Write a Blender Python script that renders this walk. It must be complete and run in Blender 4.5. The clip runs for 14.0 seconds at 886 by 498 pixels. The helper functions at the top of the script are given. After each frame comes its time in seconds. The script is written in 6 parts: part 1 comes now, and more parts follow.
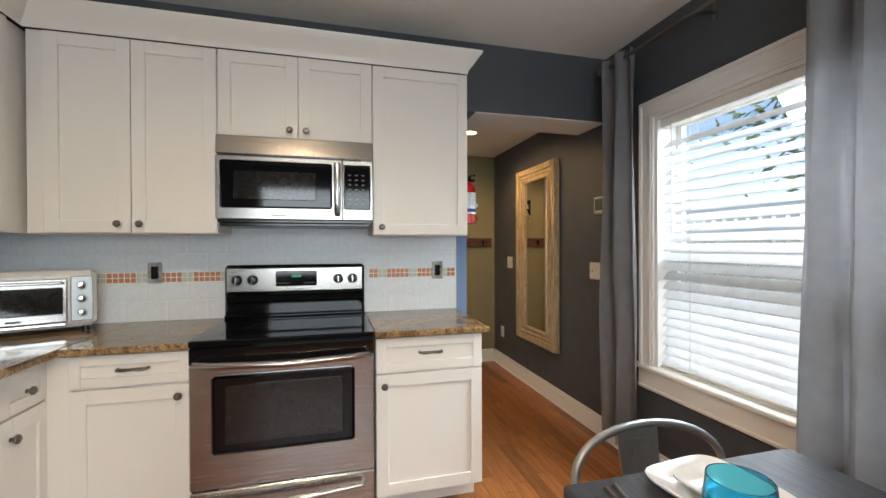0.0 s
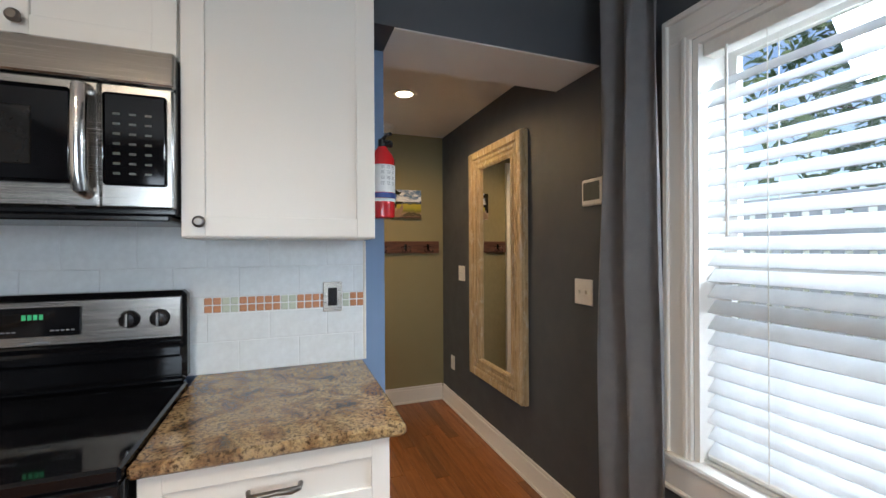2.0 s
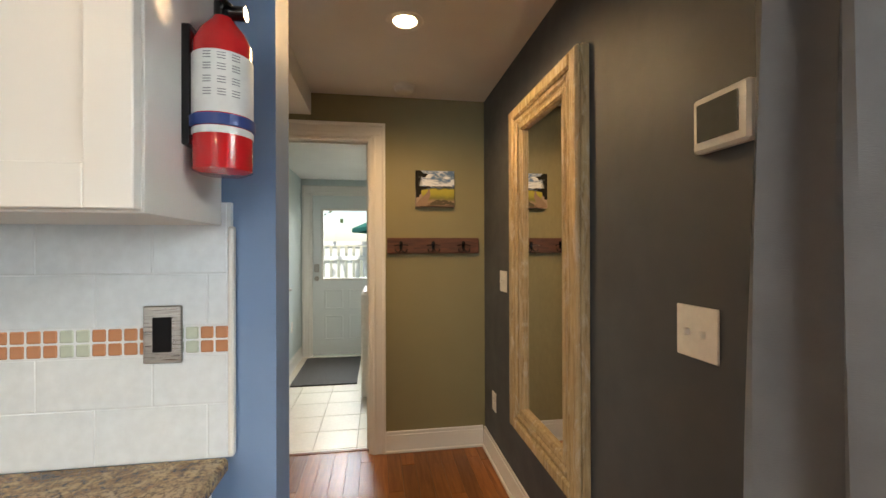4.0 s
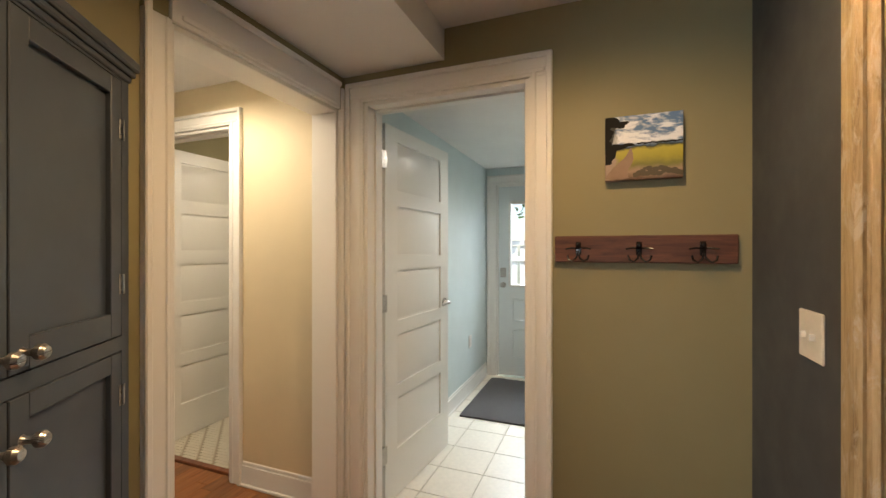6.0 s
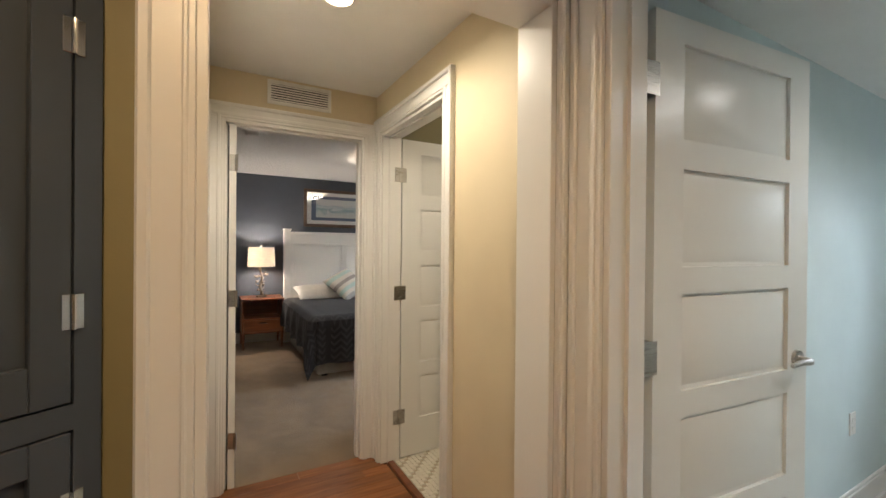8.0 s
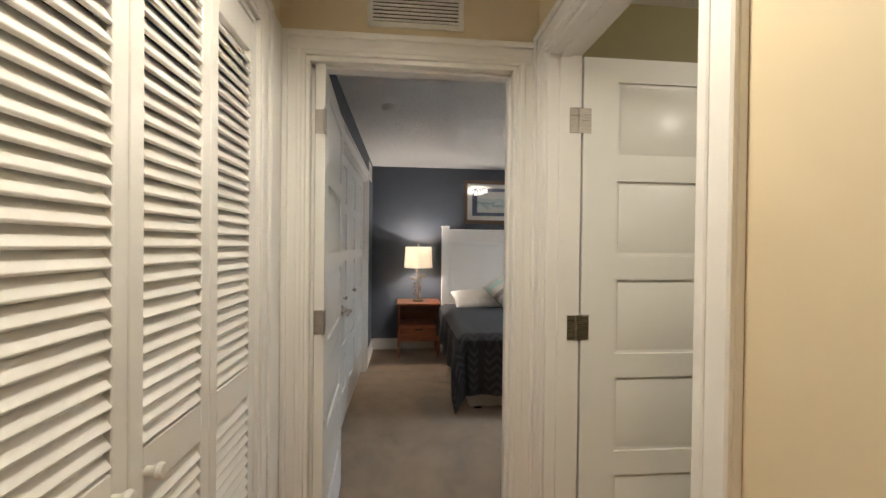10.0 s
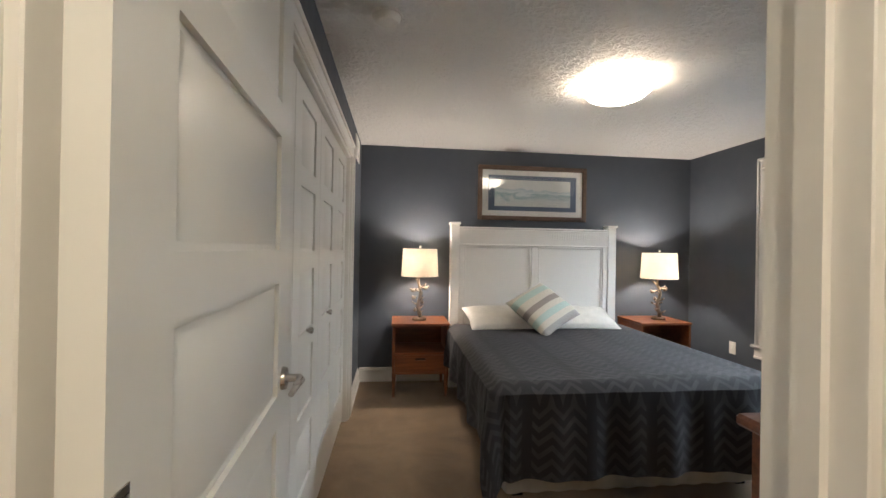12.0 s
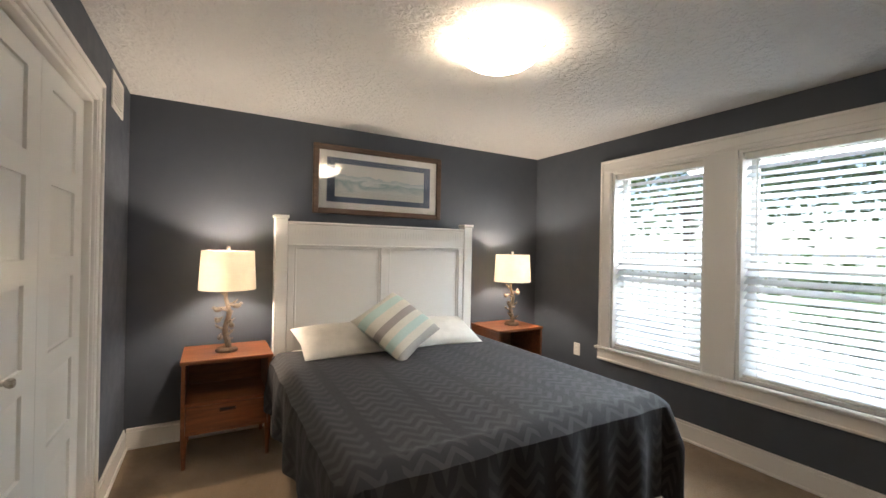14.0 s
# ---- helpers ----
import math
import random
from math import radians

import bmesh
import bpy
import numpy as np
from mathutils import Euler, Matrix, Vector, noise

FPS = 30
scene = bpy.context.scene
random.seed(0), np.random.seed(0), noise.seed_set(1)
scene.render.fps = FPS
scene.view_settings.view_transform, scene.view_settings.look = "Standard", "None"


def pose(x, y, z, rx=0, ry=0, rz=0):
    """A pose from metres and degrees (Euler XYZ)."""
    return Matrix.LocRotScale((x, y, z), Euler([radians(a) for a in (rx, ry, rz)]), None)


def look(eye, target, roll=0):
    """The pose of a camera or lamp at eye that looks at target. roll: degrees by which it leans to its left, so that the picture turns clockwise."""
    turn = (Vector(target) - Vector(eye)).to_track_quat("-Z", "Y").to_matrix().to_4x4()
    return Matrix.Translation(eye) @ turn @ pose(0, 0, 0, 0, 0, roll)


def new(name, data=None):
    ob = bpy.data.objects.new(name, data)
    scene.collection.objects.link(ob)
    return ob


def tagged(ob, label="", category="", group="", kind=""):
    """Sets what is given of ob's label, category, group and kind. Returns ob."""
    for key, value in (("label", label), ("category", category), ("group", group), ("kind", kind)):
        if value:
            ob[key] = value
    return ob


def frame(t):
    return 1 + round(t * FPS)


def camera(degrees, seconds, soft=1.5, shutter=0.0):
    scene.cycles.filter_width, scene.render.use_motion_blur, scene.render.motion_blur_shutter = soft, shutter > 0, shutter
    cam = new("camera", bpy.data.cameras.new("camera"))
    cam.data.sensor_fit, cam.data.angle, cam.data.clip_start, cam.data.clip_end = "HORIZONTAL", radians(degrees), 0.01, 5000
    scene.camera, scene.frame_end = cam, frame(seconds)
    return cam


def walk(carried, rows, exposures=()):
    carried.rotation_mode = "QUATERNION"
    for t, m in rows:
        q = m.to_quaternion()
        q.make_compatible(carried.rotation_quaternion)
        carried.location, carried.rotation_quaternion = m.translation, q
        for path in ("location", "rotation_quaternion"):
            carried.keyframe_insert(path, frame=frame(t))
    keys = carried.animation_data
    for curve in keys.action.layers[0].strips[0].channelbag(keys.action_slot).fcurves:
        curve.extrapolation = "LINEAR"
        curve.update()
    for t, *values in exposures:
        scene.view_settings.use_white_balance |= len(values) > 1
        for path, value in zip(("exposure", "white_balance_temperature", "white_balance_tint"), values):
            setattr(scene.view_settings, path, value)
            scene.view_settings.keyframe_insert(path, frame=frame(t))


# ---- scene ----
cam = camera(94.2, 14.0)
PATH = [
    (0, (0.504, 0.466, 1.295), (1.014, 2.400, 1.283), -0.2),
    (0.5, (0.617, 0.725, 1.302), (1.190, 2.641, 1.295), -0.2),
    (1, (0.752, 0.968, 1.291), (1.387, 2.864, 1.285), -0.2),
    (1.5, (0.868, 1.184, 1.302), (1.542, 3.067, 1.299), -0.3),
    (2, (0.990, 1.412, 1.325), (1.686, 3.286, 1.323), -0.3),
    (2.2, (1.044, 1.477, 1.335), (1.729, 3.356, 1.335), -0.3),
    (4.3, (1.621, 2.273, 1.306), (1.810, 4.264, 1.305), -0.3),
    (4.5, (1.660, 2.362, 1.310), (1.756, 4.360, 1.305), -0.4),
    (5, (1.750, 2.625, 1.322), (1.596, 4.619, 1.319), -0.3),
    (5.5, (1.786, 2.880, 1.324), (1.358, 4.833, 1.325), -0.3),
    (6, (1.791, 3.153, 1.339), (1.063, 5.016, 1.338), -0.0),
    (6.5, (1.768, 3.367, 1.349), (0.743, 5.084, 1.345), 0.1),
    (7, (1.722, 3.607, 1.348), (0.415, 5.121, 1.345), 0.2),
    (7.5, (1.608, 3.809, 1.347), (0.061, 5.076, 1.340), 0.3),
    (8, (1.420, 3.999, 1.346), (-0.324, 4.979, 1.338), 0.5),
    (8.5, (1.227, 4.138, 1.356), (-0.646, 4.840, 1.335), 0.5),
    (8.7, (1.132, 4.199, 1.353), (-0.776, 4.799, 1.330), 0.6),
    (10.8, (-0.014, 4.432, 1.345), (-2.010, 4.558, 1.331), 0.5),
    (11, (-0.136, 4.430, 1.342), (-2.132, 4.557, 1.329), 0.5),
    (11.5, (-0.455, 4.345, 1.319), (-2.447, 4.524, 1.322), 0.9),
    (12, (-0.743, 4.354, 1.317), (-2.730, 4.583, 1.322), 1.0),
    (12.5, (-1.050, 4.364, 1.316), (-3.020, 4.707, 1.327), 1.2),
    (13, (-1.253, 4.400, 1.326), (-3.188, 4.906, 1.336), 1.1),
    (13.5, (-1.415, 4.454, 1.335), (-3.283, 5.169, 1.348), 1.1),
    (14, (-1.511, 4.485, 1.359), (-3.254, 5.465, 1.363), 1.1),
]
EXPOSURES = [(0, 0.5, 6700, 10), (2, 0.5, 6200, 10), (4.5, 0.75, 7700, 10), (5.2, 0.85, 8300, 10), (6, 0.85, 6600, 10), (7, 0.88, 5600, 10),
             (8.5, 0.58, 6300, 10), (11, 0.72, 5600, 8), (11.6, 0.68, 5900, 9), (12.5, 0.92, 6200, 9), (13.5, 0.95, 6600, 10), (14, 0.85, 6500, 10)]
walk(cam, [(t, look(eye, target, roll)) for t, eye, target, roll in PATH], EXPOSURES)
# ---------------------------------------------------------------- world and lights
world = bpy.data.worlds.new("sky")
scene.world = world
world.use_nodes = True
wn = world.node_tree
sky = wn.nodes.new("ShaderNodeTexSky")
sky.sky_type, sky.sun_disc = "NISHITA", False
sky.sun_elevation, sky.sun_rotation = radians(58), radians(190)
wn.links.new(sky.outputs[0], wn.nodes["Background"].inputs[0])
wn.nodes["Background"].inputs[1].default_value = 0.15


def lamp(name, kind, m, watts, color, size=0.1, size_y=None, spot=None):
    d = bpy.data.lights.new(name, kind)
    d.energy, d.color = watts, color
    if kind == "AREA":
        d.shape, d.size, d.size_y = "RECTANGLE", size, size_y or size
    elif kind == "SUN":
        d.angle = size
    else:
        d.shadow_soft_size = size
    if kind == "SPOT":
        d.spot_size, d.spot_blend = radians(spot or 150), 0.6
    ob = new(name, d)
    ob.matrix_basis = m
    return ob


WARM, WHITE, DAY = (1.0, 0.66, 0.34), (1.0, 0.86, 0.68), (0.80, 0.91, 1.0)
lamp("sun", "SUN", look((0, -6, 9.6), (0, 0, 0)), 4.5, (1.0, 0.95, 0.87), radians(0.5))
# daylight of the sky at the openings; the south one is an added fill
lamp("daylight_kitchen_window", "AREA", look((3.2, 1.75, 2.5), (1.2, 1.75, 1.0)), 125, DAY, 1.6, 1.0)
lamp("daylight_bedroom_window", "AREA", look((-3.05, 8.6, 2.6), (-3.05, 6.4, 0.9)), 200, DAY, 2.0, 1.0)
lamp("daylight_back_door", "AREA", look((1.15, 8.4, 2.3), (1.15, 6.6, 0.9)), 60, DAY, 0.9, 0.9)
# added cool fill just inside the unseen south wall
lamp("fill_kitchen_south", "AREA", look((0.4, -1.62, 1.5), (0.4, 2.0, 1.2)), 40, DAY, 1.8, 1.3)
# lamps of the place
lamp("hall_downlight_glow", "SPOT", look((1.673, 3.934, 2.27), (1.673, 3.934, 0)), 30, WARM, 0.06, None, 165)
lamp("corridor_downlight_glow", "SPOT", look((-0.165, 4.42, 2.27), (-0.165, 4.42, 0)), 30, (1.0, 0.85, 0.64), 0.06, None, 165)
lamp("kitchen_downlight_glow", "SPOT", look((0.2, 1.0, 2.51), (0.2, 1.0, 0)), 46, (1.0, 0.76, 0.50), 0.07, None, 165)
lamp("kitchen_downlight_glow", "SPOT", look((0.9, -0.4, 2.51), (0.9, -0.4, 0)), 34, (1.0, 0.76, 0.50), 0.07, None, 165)
lamp("utility_downlight_glow", "SPOT", look((1.58, 6.08, 2.16), (1.58, 6.08, 0)), 17, (1.0, 0.93, 0.84), 0.06, None, 165)
lamp("bath_light_glow", "POINT", pose(0.0, 6.0, 2.1), 9, WHITE, 0.08)
lamp("bedroom_ceiling_bulb", "POINT", pose(-3.10, 5.67, 2.275), 3, (1.0, 0.84, 0.68), 0.03)
lamp("bedside_bulb", "POINT", pose(-4.62, 4.585, 1.215), 22, (1.0, 0.82, 0.66), 0.035)
lamp("bedside_bulb", "POINT", pose(-4.62, 7.0, 1.215), 22, (1.0, 0.82, 0.66), 0.035)


# ---------------------------------------------------------------- materials
def material(name):
    m = bpy.data.materials.new(name)
    m.use_nodes = True
    return m, m.node_tree, m.node_tree.nodes["Principled BSDF"]


def coords(nt, scale, space="Object"):
    tc, mp = nt.nodes.new("ShaderNodeTexCoord"), nt.nodes.new("ShaderNodeMapping")
    mp.inputs["Scale"].default_value = scale if isinstance(scale, tuple) else (scale,) * 3
    nt.links.new(tc.outputs[space], mp.inputs[0])
    return mp.outputs[0]


def tex_noise(nt, vec, scale, detail=4.0, rough=0.6, warp=0.0):
    n = nt.nodes.new("ShaderNodeTexNoise")
    n.inputs["Scale"].default_value, n.inputs["Detail"].default_value = scale, detail
    n.inputs["Roughness"].default_value, n.inputs["Distortion"].default_value = rough, warp
    nt.links.new(vec, n.inputs["Vector"])
    return n.outputs["Fac"]


def ramp(nt, fac, stops):
    r = nt.nodes.new("ShaderNodeValToRGB")
    e = r.color_ramp.elements
    while len(e) < len(stops):
        e.new(0.5)
    for el, (p, c) in zip(e, stops):
        el.position, el.color = p, (*c, 1)
    nt.links.new(fac, r.inputs[0])
    return r.outputs[0]


def mix(nt, fac, a, b, mode="MIX"):
    n = nt.nodes.new("ShaderNodeMix")
    n.data_type, n.blend_type = "RGBA", mode
    for sock, v in ((n.inputs[0], fac), (n.inputs[6], a), (n.inputs[7], b)):
        if isinstance(v, (int, float)):
            sock.default_value = v
        elif isinstance(v, tuple):
            sock.default_value = (*v, 1)
        else:
            nt.links.new(v, sock)
    return n.outputs[2]


def bump(nt, bsdf, height, strength, dist):
    b = nt.nodes.new("ShaderNodeBump")
    b.inputs["Strength"].default_value, b.inputs["Distance"].default_value = strength, dist
    nt.links.new(height, b.inputs["Height"])
    nt.links.new(b.outputs[0], bsdf.inputs["Normal"])


def shade(c, k):
    return tuple(min(1.0, v * k) for v in c)


def paint(name, c, rough=0.6, orange=0.15, wear=0.05, spec=0.5):
    """Wall or trim paint: faint roller texture, slight blotches in tone and gloss."""
    m, nt, b = material(name)
    v = coords(nt, 1.0)
    b.inputs["Specular IOR Level"].default_value = spec
    if not wear:
        b.inputs["Base Color"].default_value, b.inputs["Roughness"].default_value = (*c, 1), rough
        return m
    big = tex_noise(nt, v, 1.7, 3)
    nt.links.new(ramp(nt, big, [(0.3, shade(c, 1 - wear)), (0.7, shade(c, 1 + wear))]), b.inputs["Base Color"])
    nt.links.new(ramp(nt, tex_noise(nt, v, 9, 3), [(0.3, (rough - 0.06,) * 3), (0.7, (rough + 0.06,) * 3)]), b.inputs["Roughness"])
    b.inputs["Specular IOR Level"].default_value = spec
    if orange:
        bump(nt, b, tex_noise(nt, v, 180, 2), orange, 0.001)
    return m


def wood(name, dark, light, rough=0.3, stretch=(1, 14, 14), scale=3.0, vary=0.0, relief=0.1):
    m, nt, b = material(name)
    v = coords(nt, stretch)
    if vary:
        oi, add = nt.nodes.new("ShaderNodeObjectInfo"), nt.nodes.new("ShaderNodeVectorMath")
        add.operation = "MULTIPLY_ADD"
        nt.links.new(oi.outputs["Random"], add.inputs[0])
        add.inputs[1].default_value = (37, 53, 71)
        nt.links.new(v, add.inputs[2])
        v = add.outputs[0]
    g = tex_noise(nt, v, scale, 8, 0.65, 0.6)
    col = ramp(nt, g, [(0.3, dark), (0.52, tuple((a + c) / 2 for a, c in zip(dark, light))), (0.72, light)])
    if vary:
        tone = ramp(nt, oi.outputs["Random"], [(0.0, (1 - vary,) * 3), (0.5, (1.0, 0.95, 0.9)), (1.0, (1.0, 1.0, 1.0))])
        col = mix(nt, 1.0, col, tone, "MULTIPLY")
    nt.links.new(col, b.inputs["Base Color"])
    nt.links.new(ramp(nt, g, [(0.2, (rough + 0.1,) * 3), (0.8, (rough,) * 3)]), b.inputs["Roughness"])
    bump(nt, b, g, relief, 0.002)
    return m


def metal(name, c, rough=0.3, brush=(1, 90, 90), strength=0.04):
    m, nt, b = material(name)
    v = coords(nt, brush)
    n = tex_noise(nt, v, 6, 4)
    b.inputs["Metallic"].default_value = 1.0
    nt.links.new(ramp(nt, n, [(0.3, shade(c, 0.93)), (0.7, shade(c, 1.05))]), b.inputs["Base Color"])
    nt.links.new(ramp(nt, n, [(0.3, (rough - 0.05,) * 3), (0.7, (rough + 0.08,) * 3)]), b.inputs["Roughness"])
    bump(nt, b, n, strength, 0.001)
    return m


def plain(name, c, rough=0.5, metallic=0.0, spec=0.5, coat=0.0):
    m, nt, b = material(name)
    v = coords(nt, 1.0)
    n = tex_noise(nt, v, 35, 4)
    nt.links.new(ramp(nt, n, [(0.3, shade(c, 0.94)), (0.7, shade(c, 1.05))]), b.inputs["Base Color"])
    b.inputs["Roughness"].default_value, b.inputs["Metallic"].default_value = rough, metallic
    b.inputs["Specular IOR Level"].default_value, b.inputs["Coat Weight"].default_value = spec, coat
    return m


def glowing(name, c, strength):
    m, nt, b = material(name)
    b.inputs["Base Color"].default_value = (*c, 1)
    b.inputs["Emission Color"].default_value, b.inputs["Emission Strength"].default_value = (*c, 1), strength
    return m


def glass(name, c=(1, 1, 1), rough=0.0):
    m, nt, b = material(name)
    b.inputs["Base Color"].default_value = (*c, 1)
    b.inputs["Transmission Weight"].default_value, b.inputs["Roughness"].default_value, b.inputs["IOR"].default_value = 1.0, rough, 1.45
    return m


def thin(name, c, part_through=0.45, rough=0.6, weave=0.0, glow=0.0):
    """Thin stuff through which some light passes: blind slats, lamp shades, leaves, curtains."""
    m, nt, b = material(name)
    tr, mx = nt.nodes.new("ShaderNodeBsdfTranslucent"), nt.nodes.new("ShaderNodeMixShader")
    v = coords(nt, 1.0)
    col = ramp(nt, tex_noise(nt, v, 14, 4), [(0.3, shade(c, 0.92)), (0.7, shade(c, 1.05))])
    nt.links.new(col, b.inputs["Base Color"])
    nt.links.new(col, tr.inputs[0])
    b.inputs["Roughness"].default_value = rough
    if weave:
        bump(nt, b, tex_noise(nt, coords(nt, (1, 1, 6)), weave, 2), 0.25, 0.002)
    mx.inputs[0].default_value = part_through
    nt.links.new(b.outputs[0], mx.inputs[1])
    nt.links.new(tr.outputs[0], mx.inputs[2])
    nt.links.new(mx.outputs[0], nt.nodes["Material Output"].inputs[0])
    return m


def granite(name):
    m, nt, b = material(name)
    v = coords(nt, 1.0)
    cl = tex_noise(nt, v, 9, 6, 0.7, 1.2)
    base = ramp(nt, cl, [(0.30, (0.045, 0.028, 0.016)), (0.43, (0.22, 0.125, 0.055)), (0.56, (0.38, 0.26, 0.13)), (0.70, (0.27, 0.195, 0.12))])
    sp = ramp(nt, tex_noise(nt, v, 95, 5, 0.75), [(0.40, (0.10, 0.07, 0.05)), (0.51, (1, 1, 1)), (0.66, (1.35, 1.25, 1.1))])
    nt.links.new(mix(nt, 0.85, base, sp, "MULTIPLY"), b.inputs["Base Color"])
    b.inputs["Roughness"].default_value = 0.10
    return m


def carpet(name, c):
    m, nt, b = material(name)
    v = coords(nt, 1.0)
    a = ramp(nt, tex_noise(nt, v, 3.2, 5, 0.7, 0.8), [(0.32, shade(c, 0.68)), (0.52, c), (0.70, shade(c, 1.25))])
    f = ramp(nt, tex_noise(nt, v, 330, 3), [(0.3, (0.6,) * 3), (0.7, (1.15,) * 3)])
    nt.links.new(mix(nt, 1.0, a, f, "MULTIPLY"), b.inputs["Base Color"])
    b.inputs["Roughness"].default_value, b.inputs["Sheen Weight"].default_value = 0.95, 0.25
    bump(nt, b, tex_noise(nt, v, 300, 3), 0.9, 0.008)
    return m


def popcorn(name, c):
    m, nt, b = material(name)
    v = coords(nt, 1.0)
    b.inputs["Base Color"].default_value, b.inputs["Roughness"].default_value = (*c, 1), 0.75
    n = tex_noise(nt, v, 26, 5, 0.6, 0.7)
    flat = ramp(nt, n, [(0.42, (0, 0, 0)), (0.60, (1, 1, 1))])
    bump(nt, b, flat, 0.8, 0.011)
    return m


def zigzag_cloth(name, dark, light):
    """Woven bedspread: rows of zigzags running across the bed, raised a little."""
    m, nt, b = material(name)
    tc, sx = nt.nodes.new("ShaderNodeUVMap"), nt.nodes.new("ShaderNodeSeparateXYZ")
    nt.links.new(tc.outputs[0], sx.inputs[0])

    def op(kind, a, c, d=None):
        n = nt.nodes.new("ShaderNodeMath")
        n.operation = kind
        for i, v in enumerate((a, c, d)):
            if v is None:
                continue
            if isinstance(v, (int, float)):
                n.inputs[i].default_value = v
            else:
                nt.links.new(v, n.inputs[i])
        return n.outputs[0]

    zig = op("PINGPONG", sx.outputs[0], 0.060)
    rows = op("ADD", sx.outputs[1], op("MULTIPLY", zig, 1.0))
    band = op("PINGPONG", rows, 0.034)
    group = op("PINGPONG", sx.outputs[0], 0.165)
    stripe = op("MULTIPLY", op("GREATER_THAN", band, 0.019), op("GREATER_THAN", group, 0.028))
    n2 = tex_noise(nt, coords(nt, 1.0), 240, 3)
    soft = op("MULTIPLY", stripe, op("MULTIPLY_ADD", tex_noise(nt, coords(nt, 1.0), 7, 3), 1.2, 0.1))
    nt.links.new(mix(nt, op("MULTIPLY", soft, 0.9), mix(nt, n2, shade(dark, 0.7), shade(dark, 1.2)), light), b.inputs["Base Color"])
    b.inputs["Roughness"].default_value, b.inputs["Sheen Weight"].default_value = 0.85, 0.04
    bump(nt, b, op("ADD", op("MULTIPLY", stripe, 0.8), n2), 0.35, 0.004)
    return m


def striped(name, stops, axis=0, rough=0.9):
    """Cloth in sharp stripes across one axis of the object (0 to 1 over its width)."""
    m, nt, b = material(name)
    tc, sx = nt.nodes.new("ShaderNodeTexCoord"), nt.nodes.new("ShaderNodeSeparateXYZ")
    nt.links.new(tc.outputs["Generated"], sx.inputs[0])
    col = ramp(nt, sx.outputs[axis], stops)
    col.node.color_ramp.interpolation = "CONSTANT"
    w = ramp(nt, tex_noise(nt, coords(nt, 1.0), 300, 3), [(0.3, (0.8,) * 3), (0.7, (1.05,) * 3)])
    nt.links.new(mix(nt, 1.0, col, w, "MULTIPLY"), b.inputs["Base Color"])
    b.inputs["Roughness"].default_value = rough
    bump(nt, b, tex_noise(nt, coords(nt, 1.0), 420, 2), 0.4, 0.003)
    return m


def old_wood(name):
    m, nt, b = material(name)
    v = coords(nt, (12, 12, 1.2))
    g = tex_noise(nt, v, 5, 8, 0.7, 0.5)
    p = tex_noise(nt, coords(nt, (6, 6, 2)), 4, 6, 0.75, 1.0)
    col = ramp(nt, g, [(0.30, (0.20, 0.13, 0.06)), (0.46, (0.40, 0.29, 0.15)), (0.68, (0.52, 0.40, 0.235))])
    nt.links.new(mix(nt, ramp(nt, p, [(0.52, (0, 0, 0)), (0.62, (0.75,) * 3)]), col, (0.52, 0.45, 0.34)), b.inputs["Base Color"])
    b.inputs["Roughness"].default_value = 0.62
    bump(nt, b, g, 0.5, 0.004)
    return m


def landscape(name):
    """Small painted field: cloudy blue sky, dark trees, yellow-green crop, pale track."""
    m, nt, b = material(name)
    tc, sx = nt.nodes.new("ShaderNodeTexCoord"), nt.nodes.new("ShaderNodeSeparateXYZ")
    wob = tex_noise(nt, coords(nt, (1, 1, 1)), 22, 4, 0.6)
    nt.links.new(tc.outputs["Generated"], sx.inputs[0])
    ad = nt.nodes.new("ShaderNodeMath")
    ad.operation = "MULTIPLY_ADD"
    nt.links.new(wob, ad.inputs[0])
    ad.inputs[1].default_value = 0.16
    nt.links.new(sx.outputs[2], ad.inputs[2])
    land = ramp(nt, ad.outputs[0], [(0.10, (0.10, 0.05, 0.02)), (0.22, (0.30, 0.20, 0.12)), (0.30, (0.16, 0.15, 0.02)), (0.42, (0.34, 0.30, 0.02)), (0.54, (0.42, 0.36, 0.03)), (0.585, (0.02, 0.03, 0.015)), (0.63, (0.16, 0.26, 0.42))])
    cl = ramp(nt, tex_noise(nt, coords(nt, (1, 1, 2.6)), 15, 5, 0.6, 0.4), [(0.42, (0.10, 0.19, 0.36)), (0.55, (0.75, 0.78, 0.82))])
    up = ramp(nt, ad.outputs[0], [(0.61, (0, 0, 0)), (0.66, (1, 1, 1))])
    a = mix(nt, up, land, cl)
    ad2 = nt.nodes.new("ShaderNodeMath")
    ad2.operation = "MULTIPLY_ADD"
    nt.links.new(wob, ad2.inputs[0])
    ad2.inputs[1].default_value = 0.35
    nt.links.new(sx.outputs[0], ad2.inputs[2])
    left = ramp(nt, ad2.outputs[0], [(0.29, (1, 1, 1)), (0.37, (0, 0, 0))])
    low = ramp(nt, ad.outputs[0], [(0.46, (0.34, 0.24, 0.17)), (0.56, (0.02, 0.02, 0.015)), (0.95, (0.03, 0.035, 0.03))])
    nt.links.new(mix(nt, left, a, low), b.inputs["Base Color"])
    b.inputs["Roughness"].default_value = 0.45
    bump(nt, b, wob, 0.4, 0.003)
    return m


